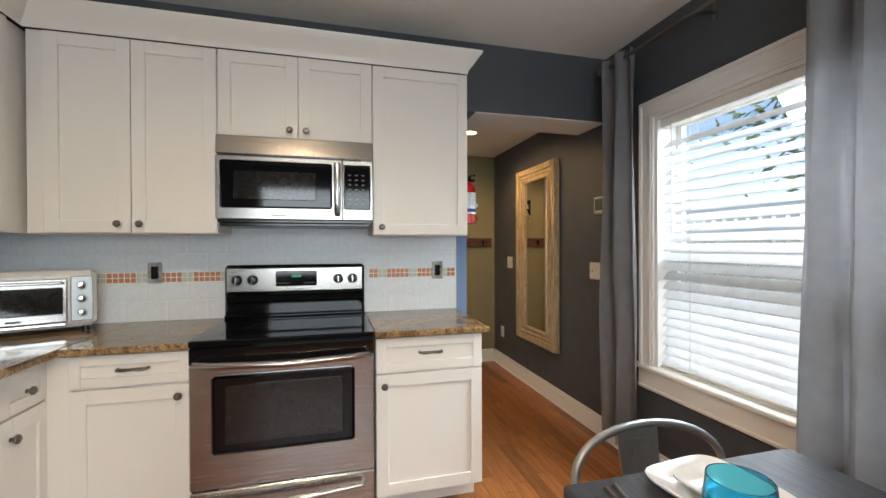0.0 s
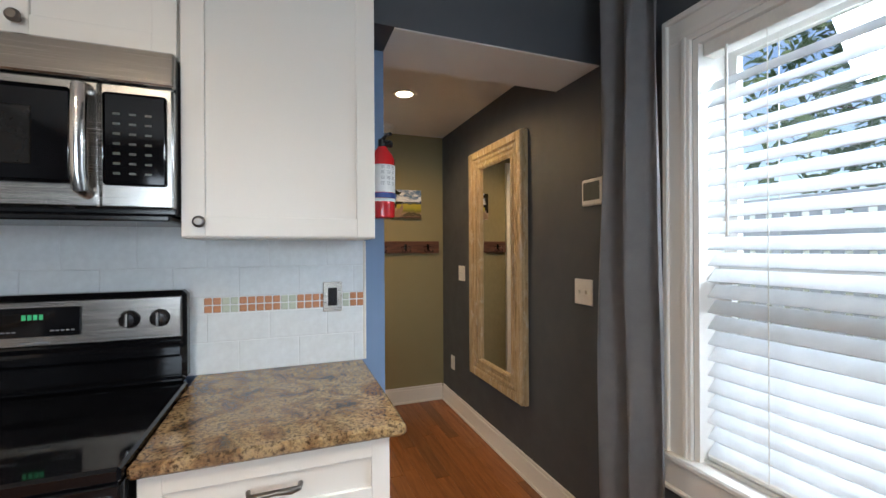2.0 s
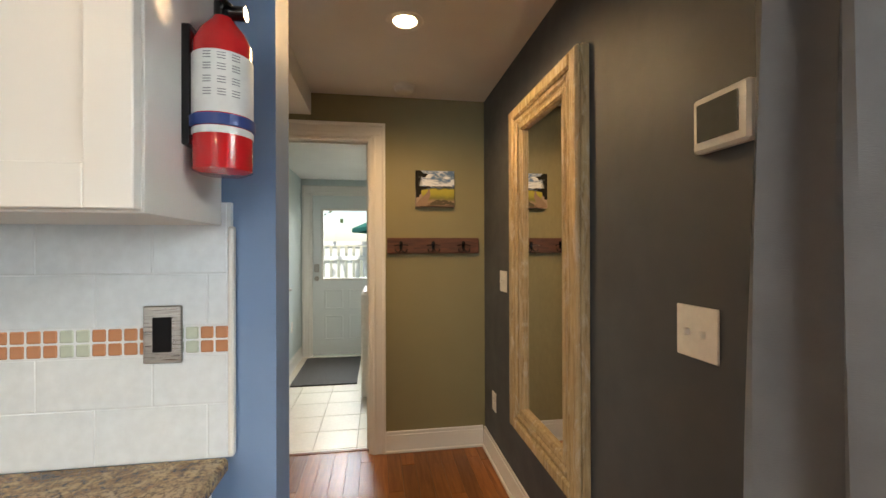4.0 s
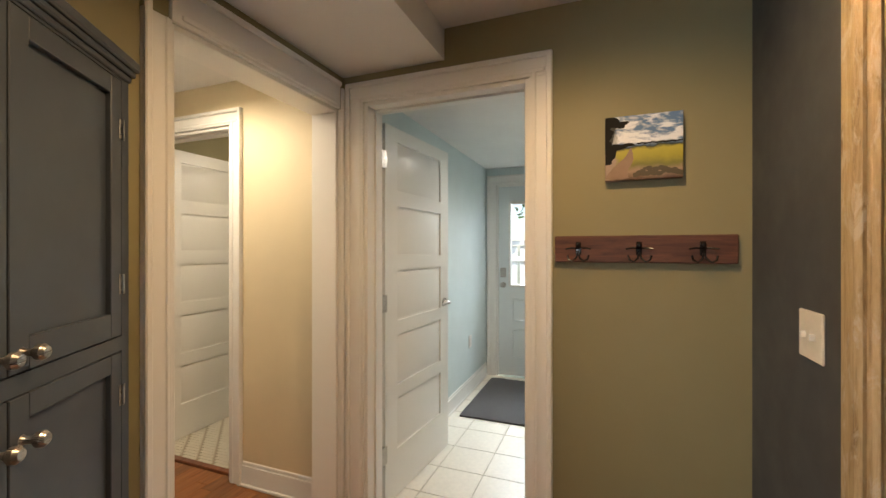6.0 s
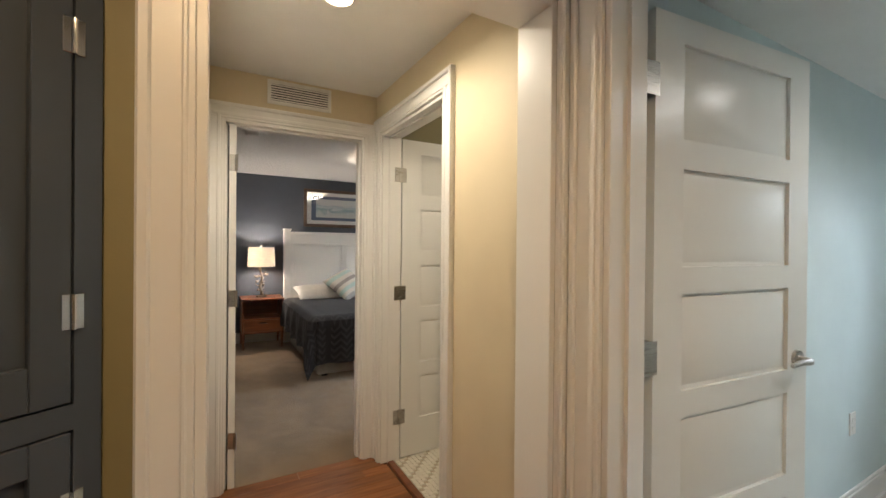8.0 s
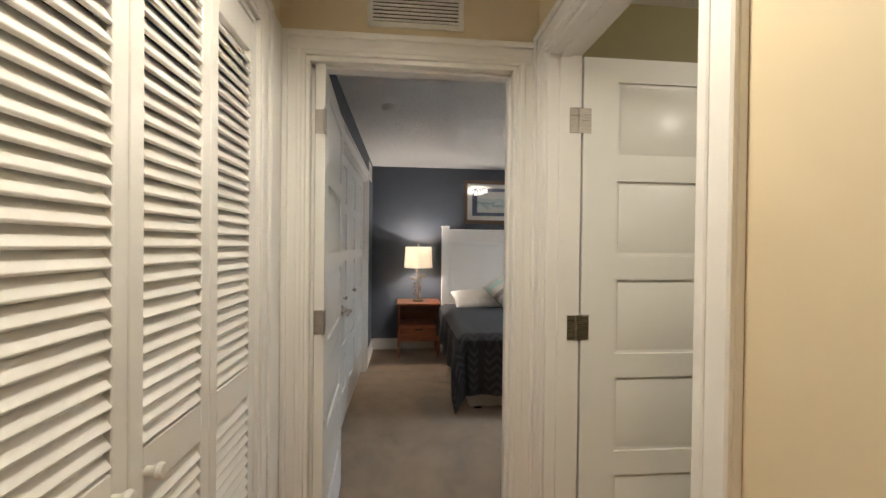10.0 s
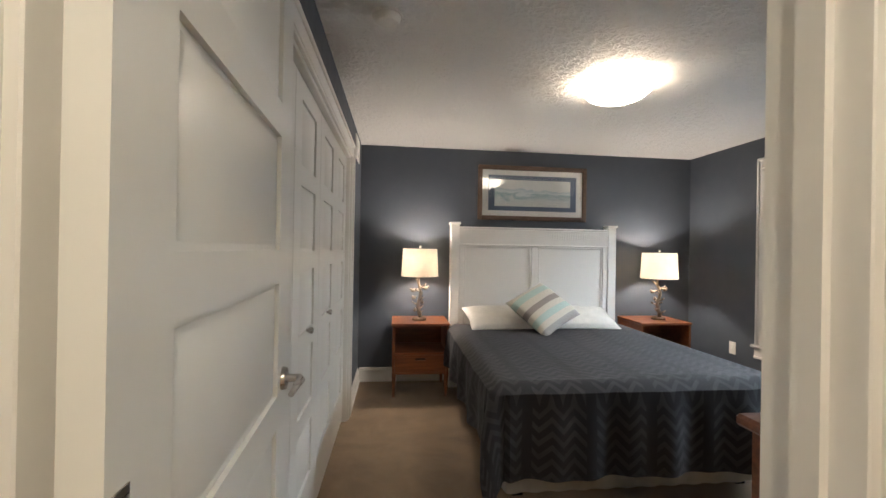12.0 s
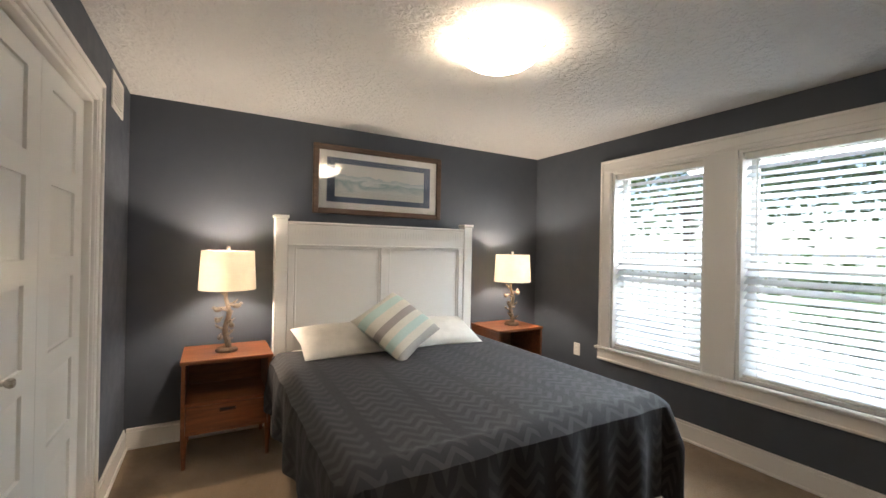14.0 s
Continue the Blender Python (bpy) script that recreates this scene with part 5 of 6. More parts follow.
def daub(bm, u, v, ru, rv, lift):
    """A flat brush stroke on the canvas, u and v from 0 to 1 over its width and height."""
    n = 14
    ring = []
    for k in range(n):
        a = 2 * math.pi * k / n
        q = 1 + 0.18 * math.sin(3 * a + 17 * u + 9 * v)
        uu, vv = min(0.995, max(0.005, u + ru * q * math.cos(a))), min(0.995, max(0.005, v + rv * q * math.sin(a)))
        ring.append(bm.verts.new((1.795 + 0.255 * uu, YH - 0.0362 - lift, 1.590 + 0.235 * vv)))
    bm.faces.new(ring)


rnd = random.Random(21)
bm = bmesh.new()
for k in range(16):
    f = k / 15
    daub(bm, 0.34 - 0.16 * f + 0.02 * math.sin(5 * f), 0.46 - 0.40 * f, 0.02 + 0.13 * f, 0.03 + 0.02 * f, 0.0003 + 0.00002 * k)
part("painted_track", bm, "track", ob, "pale sandy track in paint")
bm = bmesh.new()
for k in range(11):
    daub(bm, rnd.uniform(0.0, 0.07), 0.30 + 0.065 * k, rnd.uniform(0.05, 0.09), 0.06, 0.0008 + 0.00002 * k)
for u, v, ru, rv in ((0.10, 0.90, 0.12, 0.08), (0.19, 0.86, 0.09, 0.05), (0.26, 0.89, 0.06, 0.03), (0.17, 0.52, 0.12, 0.05), (0.30, 0.545, 0.10, 0.025), (0.08, 0.42, 0.08, 0.08)):
    daub(bm, u, v, ru, rv, 0.0012 + 0.001 * u)
for k in range(14):
    daub(bm, 0.45 + k * 0.042, 0.555 + 0.006 * math.sin(k * 2.1), 0.035, 0.012, 0.0007 + 0.00002 * k)
part("painted_trees", bm, "treepaint", ob, "dark trees in paint")
bm = bmesh.new()
for k in range(16):
    daub(bm, 0.42 + 0.036 * k, 0.07 + 0.10 * rnd.random(), 0.06, 0.035, 0.0006 + 0.00002 * k)
part("painted_verge", bm, "verge", ob, "brown field edge in paint")
ob = thing("coat_rack", (1.91, YH, 1.285), "dark reclaimed wooden board with iron coat hooks", "coat rack")
bm = cube(1.612, 2.215, YH - 0.028, YH - 0.002, 1.287, 1.388, 0.004)
part("board", bm, "rack", ob)
for x in (1.70, 1.91, 2.11):
    bm = bmesh.new()
    box(bm, x - 0.010, x + 0.010, YH - 0.034, YH - 0.027, 1.315, 1.365, 0.003)
    ball(bm, (x, YH - 0.040, 1.352), 0.010)
    for s in (-1, 1):
        tube(bm, [(x, YH - 0.034, 1.34), (x + s * 0.022, YH - 0.045, 1.342), (x + s * 0.045, YH - 0.050, 1.338)], 0.003, 8)
        tube(bm, [(x, YH - 0.034, 1.33), (x + s * 0.006, YH - 0.055, 1.305), (x + s * 0.020, YH - 0.062, 1.292), (x + s * 0.034, YH - 0.060, 1.300), (x + s * 0.038, YH - 0.056, 1.315)], 0.0035, 8)
    part("hook", bm, "black", ob, "dark iron double hook")

# fire extinguisher on the side of the wall cabinet
EX, EY = 1.302, 2.875
ob = thing("fire_extinguisher", (EX, EY, 1.44), "red fire extinguisher in a bracket with blue strap", "fire extinguisher")
R = 0.045
part("cylinder", lathe(bmesh.new(), [(0.0, 1.450), (0.034, 1.450), (R, 1.456), (R, 1.690), (0.036, 1.715), (0.022, 1.735), (0.016, 1.745), (0.0, 1.745)], (EX, EY, 0), 36), "red", ob)
part("label", lathe(bmesh.new(), [(R + 0.0006, 1.555), (R + 0.0008, 1.556), (R + 0.0008, 1.665), (R + 0.0006, 1.666)], (EX, EY, 0), 36), "paper", ob, "white printed label")
bm = bmesh.new()
for k in range(9):
    a = radians(-100 + (k % 3) * 26)
    for z in (1.585, 1.607, 1.630, 1.650):
        p = Vector((EX + (R + 0.0016) * math.cos(a), EY + (R + 0.0016) * math.sin(a), z + (k // 3) * 0.005))
        rod(bm, p - Vector((-math.sin(a), math.cos(a), 0)) * 0.006, p + Vector((-math.sin(a), math.cos(a), 0)) * 0.006, 0.0008, None, 6)
part("print", bm, "ink", ob)
part("strap", lathe(bmesh.new(), [(R + 0.001, 1.532), (R + 0.004, 1.533), (R + 0.004, 1.552), (R + 0.001, 1.553)], (EX, EY, 0), 36), "strap", ob, "blue plastic strap")
part("lower_label", lathe(bmesh.new(), [(R + 0.0006, 1.518), (R + 0.0009, 1.519), (R + 0.0009, 1.530), (R + 0.0006, 1.531)], (EX, EY, 0), 36), "paper", ob)
bm = cube(1.245, 1.262, EY - 0.025, EY + 0.025, 1.50, 1.72, 0.002)
box(bm, 1.262, 1.278, EY - 0.02, EY + 0.02, 1.53, 1.555)
part("bracket", bm, "black", ob, "black plastic wall bracket")
bm = rod(bmesh.new(), (EX, EY, 1.745), (EX, EY, 1.775), 0.014)
tube(bm, [(EX, EY, 1.775), (EX + 0.01, EY - 0.03, 1.785), (EX + 0.012, EY - 0.075, 1.778)], 0.007, 8)
tube(bm, [(EX, EY, 1.765), (EX + 0.01, EY - 0.03, 1.762), (EX + 0.012, EY - 0.07, 1.748)], 0.006, 8)
rod(bm, (EX + 0.012, EY, 1.758), (EX + 0.036, EY, 1.758), 0.013, None, 14)
part("valve", bm, "black", ob, "black valve and levers")
ob.matrix_basis = Matrix.Translation((EX, EY, 1.424)) @ Matrix.Diagonal((1, 1, 0.875, 1))

# corner cupboard across the hall corner
ob = thing("corner_cupboard", (0.55, 3.55, 0), "slate blue corner cupboard with panelled doors", "cupboard")
HX = 0.617
put = W("x", HX, 1)
bm = bmesh.new()
put(bm, 3.812, 3.845, 0, 0.020, 0, 1.77), put(bm, 3.065, 3.105, 0, 0.020, 0, 1.77)
put(bm, 3.105, 3.812, 0, 0.020, 1.765, 1.77), put(bm, 3.105, 3.812, 0, 0.020, 1.082, 1.118), put(bm, 3.105, 3.812, 0, 0.020, 0, 0.12)
put(bm, 3.068, 3.842, -0.002, 0.001, 0, 1.77)
part("face_frame", bm, "hutch", ob)
bm = bmesh.new()
put(bm, 3.060, 3.850, 0, 0.026, 1.771, 1.786, 0.003), put(bm, 3.060, 3.856, 0, 0.034, 1.786, 1.802, 0.004), put(bm, 3.060, 3.862, 0, 0.042, 1.802, 1.830, 0.005)
part("cornice", bm, "hutch", ob)
for z0, z1, hs in ((1.121, 1.762, (1.25, 1.64)), (0.123, 1.079, (0.25, 0.97))):
    for a, b, s in ((3.108, 3.456, -1), (3.460, 3.809, 1)):
        bm, fr = bmesh.new(), 0.045
        put(bm, a, a + fr, 0.001, 0.021, z0, z1, 0.0015), put(bm, b - fr, b, 0.001, 0.021, z0, z1, 0.0015)
        put(bm, a + fr, b - fr, 0.001, 0.021, z0, z0 + fr + 0.015, 0.0015), put(bm, a + fr, b - fr, 0.001, 0.021, z1 - fr, z1, 0.0015)
        put(bm, a + fr - 0.003, b - fr + 0.003, 0.0015, 0.009, z0 + fr, z1 - fr + 0.003)
        d = part("door", bm, "hutch", ob)
        kz = 1.155 if z0 > 1 else 1.00
        ky = (b - 0.028) if s < 0 else (a + 0.028)
        part("knob", lathe(bmesh.new(), [(0, 0.040), (0.010, 0.039), (0.015, 0.032), (0.0145, 0.024), (0.007, 0.016), (0.006, 0.006), (0.010, 0.0)], (HX + 0.021, ky, kz), 20, "X"), "nickel", d, "satin nickel knob")
        if s > 0:
            for hz in hs:
                bm = bmesh.new()
                put(bm, b - 0.012, b - 0.001, 0.0205, 0.0225, hz - 0.025, hz + 0.025, 0.0006), put(bm, b + 0.003, b + 0.014, 0.0195, 0.0225, hz - 0.025, hz + 0.025, 0.0006)
                rod(bm, (HX + 0.0235, b + 0.001, hz - 0.025), (HX + 0.0235, b + 0.001, hz + 0.025), 0.0035, None, 8)
                part("hinge", bm, "bright", d, "bright steel hinge")
turn = Matrix.Translation((HX, 3.845, 0))
ob.matrix_basis = turn @ Matrix.Rotation(radians(33.8), 4, "Z") @ turn.inverted() @ Matrix.Translation((0.55, 3.55, 0))

# ---------------------------------------------------------------- utility room
bm = bmesh.new()
n = 40
grid = []
for j in range(n + 1):
    line = []
    for i in range(n // 2 + 1):
        line.append(bm.verts.new((0.715 + 0.63 * i / (n // 2) + random.uniform(-1, 1) * 0.002, 6.262 + 1.03 * j / n + random.uniform(-1, 1) * 0.002, 0.010 + random.uniform(0, 0.006))))
    grid.append(line)
for a, b in zip(grid, grid[1:]):
    for i in range(n // 2):
        bm.faces.new((a[i], a[i + 1], b[i + 1], b[i]))
ext = bmesh.ops.extrude_face_region(bm, geom=bm.faces[:])
for v in [g for g in ext["geom"] if isinstance(g, bmesh.types.BMVert)]:
    v.co.z = 0.0
solid("door_mat", bm, "rug", "charcoal mottled pile mat inside the back door", "mat", "")
ob = thing("washing_machine", (1.75, 6.15, 0), "white top-loading washing machine", "washing machine")
part("cabinet", cube(1.405, 2.10, 5.80, 6.50, 0.02, 0.93, 0.015), "plastic", ob)
part("lid", cube(1.42, 1.98, 5.83, 6.47, 0.931, 0.945, 0.006), "plastic", ob)
part("control_panel", cube(1.99, 2.10, 5.80, 6.50, 0.931, 1.07, 0.012), "plastic", ob)

# ---------------------------------------------------------------- bedroom
BX0, BX1, BY0, BY1, BZ = -4.62, -2.84, 4.92, 6.46, 0.645
ob = thing("bed", (-3.75, 5.7, 0), "bed with white panelled headboard and dark frame", "bed")
HB0, HB1 = 4.88, 6.56
for a, b in ((HB0, HB0 + 0.085), (HB1 - 0.085, HB1)):
    bm = cube(-4.745, -4.660, a, b, 0, 1.565, 0.004)
    box(bm, -4.755, -4.650, a - 0.010, b + 0.010, 1.566, 1.590, 0.005)
    part("post", bm, "trim", ob)
bm = cube(-4.735, -4.690, HB0 + 0.086, HB1 - 0.086, 0.30, 1.525, 0.002)
part("headboard", bm, "trim", ob)
hb = W("x", -4.690, 1)
bm = bmesh.new()
hb(bm, HB0 + 0.086, HB1 - 0.086, 0, 0.022, 1.375, 1.525, 0.003)
hb(bm, HB0 + 0.086, HB1 - 0.086, 0.0, 0.036, 1.525, 1.548, 0.006)
hb(bm, HB0 + 0.086, HB1 - 0.086, 0.0, 0.030, 1.365, 1.382, 0.004)
for k in range(60):
    u = HB0 + 0.12 + k * (HB1 - HB0 - 0.24) / 59
    hb(bm, u - 0.006, u + 0.006, 0.020, 0.025, 1.44, 1.50)
part("top_rail", bm, "trim", ob)
for a, b in ((HB0 + 0.088, HB0 + 0.135), (5.685, 5.755), (HB1 - 0.135, HB1 - 0.088)):
    part("stile", hb(bmesh.new(), a, b, 0, 0.020, 0.35, 1.364, 0.003), "trim", ob)
for a, b in ((HB0 + 0.138, 5.682), (5.758, HB1 - 0.138)):
    bm = bmesh.new()
    for q in ((a, a + 0.014, 0.5, 1.362), (b - 0.014, b, 0.5, 1.362), (a + 0.014, b - 0.014, 1.348, 1.362)):
        hb(bm, q[0], q[1], 0.0, 0.012, q[2], q[3], 0.003)
    part("moulding", bm, "trim", ob)
part("mattress", cube(BX0, BX1 - 0.03, BY0 + 0.03, BY1 - 0.03, 0.38, BZ - 0.02, 0.05), "valance", ob)
part("bed_base", cube(BX0, BX1 - 0.05, BY0 + 0.05, BY1 - 0.05, 0.20, 0.375, 0.01), "valance", ob, "off-white covered base")
for x in (-4.5, BX1 - 0.12):
    for y in (BY0 + 0.08, BY1 - 0.14):
        part("leg", cube(x, x + 0.06, y, y + 0.06, 0, 0.20, 0.004), "black", ob)

# bedspread draped over mattress and sides
bm = bmesh.new()
uvs = bm.loops.layers.uv.new("UVMap")
NU, NV = 110, 120
drop_s, drop_f = 0.38, 0.50
half = (BY1 - BY0) / 2
cyb = (BY1 + BY0) / 2
length = BX1 - BX0
rnd = random.Random(8)
ph = [rnd.uniform(0, 6.3) for _ in range(6)]
grid, flat = [], []
for j in range(NV + 1):
    v = j / NV * (length - 0.16 + drop_f)
    line, fl = [], []
    for i in range(NU + 1):
        u = -half - drop_s + i / NU * (2 * half + 2 * drop_s)
        du, dv = max(0.0, abs(u) - half), max(0.0, v - (length - 0.16))
        s = 1 if u > 0 else -1
        x = BX0 + 0.16 + min(v, length - 0.16)
        y = cyb + max(-half, min(half, u))
        h = math.hypot(du, dv) if du and dv else max(du, dv)
        r = 0.085
        if h > 0:
            fall = h - r * (1 - math.pi / 4) if h > r * 1.5 else h * h / (3 * r)
            out = min(h * 0.75, r)
            swing = min(1.0, fall / 0.25)
            if du and dv:
                a = math.atan2(dv, du)
                o = out + swing * (0.035 + 0.055 * math.cos(4 * (a - math.pi / 4)))
                y += s * o * math.cos(a)
                x += o * math.sin(a)
                fall *= 1.02
            elif du:
                w = 0.016 * math.sin(v * 15 + ph[0]) + 0.010 * math.sin(v * 31 + ph[1])
                y += s * (out + swing * (0.012 + w))
            else:
                w = 0.020 * math.sin(u * 13 + ph[2]) + 0.012 * math.sin(u * 29 + ph[3])
                x += out + swing * (0.015 + w)
            z = BZ - fall
        else:
            z = BZ + 0.006 * math.sin(u * 5 + ph[4]) * math.sin(v * 4 + ph[5])
        line.append(bm.verts.new((x, y, max(0.035, z))))
        fl.append((u, v))
    grid.append(line), flat.append(fl)
for j in range(NV):
    for i in range(NU):
        f = bm.faces.new((grid[j][i], grid[j][i + 1], grid[j + 1][i + 1], grid[j + 1][i]))
        for lp, (jj, ii) in zip(f.loops, ((j, i), (j, i + 1), (j + 1, i + 1), (j + 1, i))):
            lp[uvs].uv = flat[jj][ii]
solid("bedspread", bm, "spread", "charcoal zigzag-woven bedspread draped over the bed", "bedspread", "")


def pillow(name, mat, m, w, h, t, label, category):
    bm = bmesh.new()
    n = 26
    sides = []
    for s in (-1, 1):
        g = []
        for j in range(n + 1):
            row = []
            for i in range(n + 1):
                a, b = 2 * i / n - 1, 2 * j / n - 1
                puff = max(0.0, (1 - abs(a) ** 2.6) * (1 - abs(b) ** 2.6)) ** 0.5
                pinch = 1 - 0.07 * (1 - abs(a * b)) * (abs(a) ** 6 + abs(b) ** 6)
                wob = 0.06 * math.sin(5 * a + 3 * b + s) * puff
                row.append(bm.verts.new((a * w / 2 * pinch, b * h / 2 * pinch, s * t / 2 * (puff + 0.02) * (1 + wob))))
            g.append(row)
        sides.append(g)
        for j in range(n):
            for i in range(n):
                bm.faces.new((g[j][i], g[j][i + 1], g[j + 1][i + 1], g[j + 1][i]))
    bmesh.ops.remove_doubles(bm, verts=bm.verts, dist=0.004)
    ob = solid(name, bm, mat, label, category, "")
    ob.matrix_basis = m



pillow("pillow", "linen", pose(-4.38, 5.30, BZ + 0.070, 0, 18, 4), 0.42, 0.62, 0.125, "white linen pillow against the headboard", "pillow")
pillow("pillow", "linen", pose(-4.38, 6.05, BZ + 0.070, 0, 18, -4), 0.42, 0.62, 0.125, "white linen pillow against the headboard", "pillow")
pillow("throw_cushion", "cushion", pose(-4.16, 5.62, BZ + 0.185, 0, 40, 0) @ pose(0, 0, 0, 0, 0, 34), 0.46, 0.46, 0.16, "cream cushion with teal and grey stripes, leaning", "cushion")
bm = bmesh.new()
for (xa, ya), (xb, yb) in (((BX0, BY0 + 0.035), (BX1 - 0.04, BY0 + 0.035)), ((BX1 - 0.035, BY0 + 0.04), (BX1 - 0.035, BY1 - 0.04)), ((BX0, BY1 - 0.035), (BX1 - 0.04, BY1 - 0.035))):
    prev = None
    for k in range(61):
        f = k / 60
        o = 0.007 * math.sin(f * 70)
        x, y = xa + (xb - xa) * f, ya + (yb - ya) * f
        if xa == xb:
            x += o
        else:
            y += o
        cur = (bm.verts.new((x, y, 0.03)), bm.verts.new((x, y, 0.39)))
        if prev:
            bm.faces.new((prev[0], cur[0], cur[1], prev[1]))
        prev = cur
bmesh.ops.solidify(bm, geom=bm.faces[:], thickness=0.002)
solid("bed_skirt", bm, "valance", "off-white gathered skirt under the bedspread", "bed skirt", "")


def nightstand(y0, y1):
    ob = thing("nightstand", (-4.63, (y0 + y1) / 2, 0), "cherry wood nightstand with open shelf and drawer", "nightstand", "nightstands")
    xb, xf = -4.86, -4.42
    part("top", cube(xb, xf + 0.008, y0 - 0.008, y1 + 0.008, 0.632, 0.656, 0.004), "cherry", ob)
    for a, b in ((y0, y0 + 0.022), (y1 - 0.022, y1)):
        part("side_panel", cube(xb, xf, a, b, 0.20, 0.631, 0.002), "cherry", ob)
    part("back_panel", cube(xb, xb + 0.012, y0 + 0.023, y1 - 0.023, 0.20, 0.631), "cherry", ob)
    part("shelf", cube(xb + 0.013, xf - 0.004, y0 + 0.023, y1 - 0.023, 0.375, 0.395, 0.002), "cherry", ob)
    part("bottom", cube(xb + 0.013, xf - 0.004, y0 + 0.023, y1 - 0.023, 0.202, 0.220), "cherry", ob)
    bm = bmesh.new()
    c = (y0 + y1) / 2
    for a, b, z0, z1 in ((y0 + 0.025, c - 0.045, 0.222, 0.372), (c + 0.045, y1 - 0.025, 0.222, 0.372), (c - 0.045, c + 0.045, 0.222, 0.325), (c - 0.045, c + 0.045, 0.347, 0.372)):
        box(bm, xf - 0.022, xf - 0.003, a, b, z0, z1)
    d = part("drawer", bm, "cherry", ob)
    # near-black block fills the slot in place of the drawer's inner shade
    part("finger_slot", cube(xf - 0.026, xf - 0.020, c - 0.046, c + 0.046, 0.324, 0.348), "dark", d)
    for x in (xb + 0.02, xf - 0.018):
        for y in (y0 + 0.018, y1 - 0.018):
            part("leg", rod(bmesh.new(), (x, y, 0.0), (x, y, 0.205), 0.012, 0.020, 12), "cherry", ob)
    return ob


nightstand(4.34, 4.845), nightstand(6.70, 7.205)


def table_lamp(x, y):
    z = 0.656
    ob = thing("table_lamp", (x, y, z), "lit lamp with carved bird branch base and cream drum shade", "table lamp", "bedside lamps")
    part("base", lathe(bmesh.new(), [(0, 0), (0.066, 0), (0.068, 0.012), (0.058, 0.022), (0.020, 0.026), (0, 0.026)], (x, y, z), 28), "driftwood", ob)
    rnd = random.Random(3)
    bm = bmesh.new()
    pts = [(x + 0.010 * math.sin(k * 1.3), y + 0.012 * math.cos(k * 1.1), z + 0.02 + k * 0.041) for k in range(11)]
    tube(bm, pts, [0.020 - 0.0009 * k for k in range(11)], 10)
    for k in range(9):
        p = Vector(pts[1 + k % 9])
        a = k * 2.25
        d = Vector((math.cos(a), math.sin(a), 0.35))
        tube(bm, [p, p + d * 0.035, p + d * 0.06 + Vector((0, 0, 0.012))], [0.009, 0.007, 0.004], 8)
        q = p + d * 0.05
        e = Vector((-math.sin(a), math.cos(a), 0.6))
        tube(bm, [q, q + e * 0.03], [0.006, 0.003], 6)
    part("branch_stem", bm, "driftwood", ob, "carved grey-brown branch stem")
    for hz, a in ((0.30, 1.3), (0.275, -1.9), (0.16, 2.6), (0.10, -0.8), (0.21, -1.2)):
        d = Vector((math.cos(a), math.sin(a), 0))
        c = Vector((x, y, z + hz)) + d * 0.058
        bm = ball(bmesh.new(), (0, 0, 0), 0.017, (1.7, 1.0, 1.0), 12)
        ball(bm, (0.026, 0, 0.014), 0.0105, (1, 1, 1), 10)
        rod(bm, (0.034, 0, 0.014), (0.046, 0, 0.012), 0.004, 0.0005, 6)
        rod(bm, (-0.022, 0, 0.004), (-0.055, 0, 0.012), 0.009, 0.005, 6)
        bmesh.ops.transform(bm, matrix=Matrix.Translation(c) @ Matrix.Rotation(a + 0.7, 4, "Z"), verts=bm.verts)
        part("bird_ornament", bm, "driftwood", ob)
    part("neck", rod(bmesh.new(), (x, y, z + 0.41), (x, y, z + 0.49), 0.007), "nickel", ob)
    part("shade", lathe(bmesh.new(), [(0.174, 1.068), (0.160, 1.325), (0.1585, 1.325), (0.1725, 1.068), (0.174, 1.068)], (x, y, 0), 44), "shade", ob, "cream linen drum shade")
    bm = rod(bmesh.new(), (x, y, 1.315), (x, y, 1.334), 0.004)
    ball(bm, (x, y, 1.344), 0.013)
    for k in range(3):
        a = k * 2.094
        rod(bm, (x, y, 1.317), (x + 0.159 * math.cos(a), y + 0.159 * math.sin(a), 1.320), 0.0018, None, 6)
    rod(bm, (x + 0.05, y, 1.12), (x + 0.05, y, 1.317), 0.0016, None, 6)
    rod(bm, (x, y, z + 0.49), (x + 0.05, y, 1.12), 0.0016, None, 6)
    part("finial", bm, "nickel", ob, "nickel finial and harp")


table_lamp(-4.62, 4.585), table_lamp(-4.62, 7.0)

# framed picture over the bed
ob = thing("framed_picture", (XB, 5.76, 1.636), "pale blue watercolour in a brown wooden frame", "picture")
PY0, PY1, PZ0, PZ1 = 5.18, 6.34, 1.636, 2.199
pt = W("x", XB, 1)
for nm, a, b, c, d in (("frame_side", PY0, PY0 + 0.045, PZ0, PZ1), ("frame_side", PY1 - 0.045, PY1, PZ0, PZ1), ("frame_rail", PY0 + 0.045, PY1 - 0.045, PZ0, PZ0 + 0.045), ("frame_rail", PY0 + 0.045, PY1 - 0.045, PZ1 - 0.045, PZ1)):
    part(nm, pt(bmesh.new(), a, b, 0.002, 0.032, c, d, 0.005), "walnut", ob)
part("outer_mount", pt(bmesh.new(), PY0 + 0.044, PY1 - 0.044, 0.002, 0.012, PZ0 + 0.044, PZ1 - 0.044), "mount", ob, "white mount")
part("inner_mount", pt(bmesh.new(), PY0 + 0.11, PY1 - 0.11, 0.012, 0.015, PZ0 + 0.10, PZ1 - 0.10), "mountblue", ob, "slate blue mount")
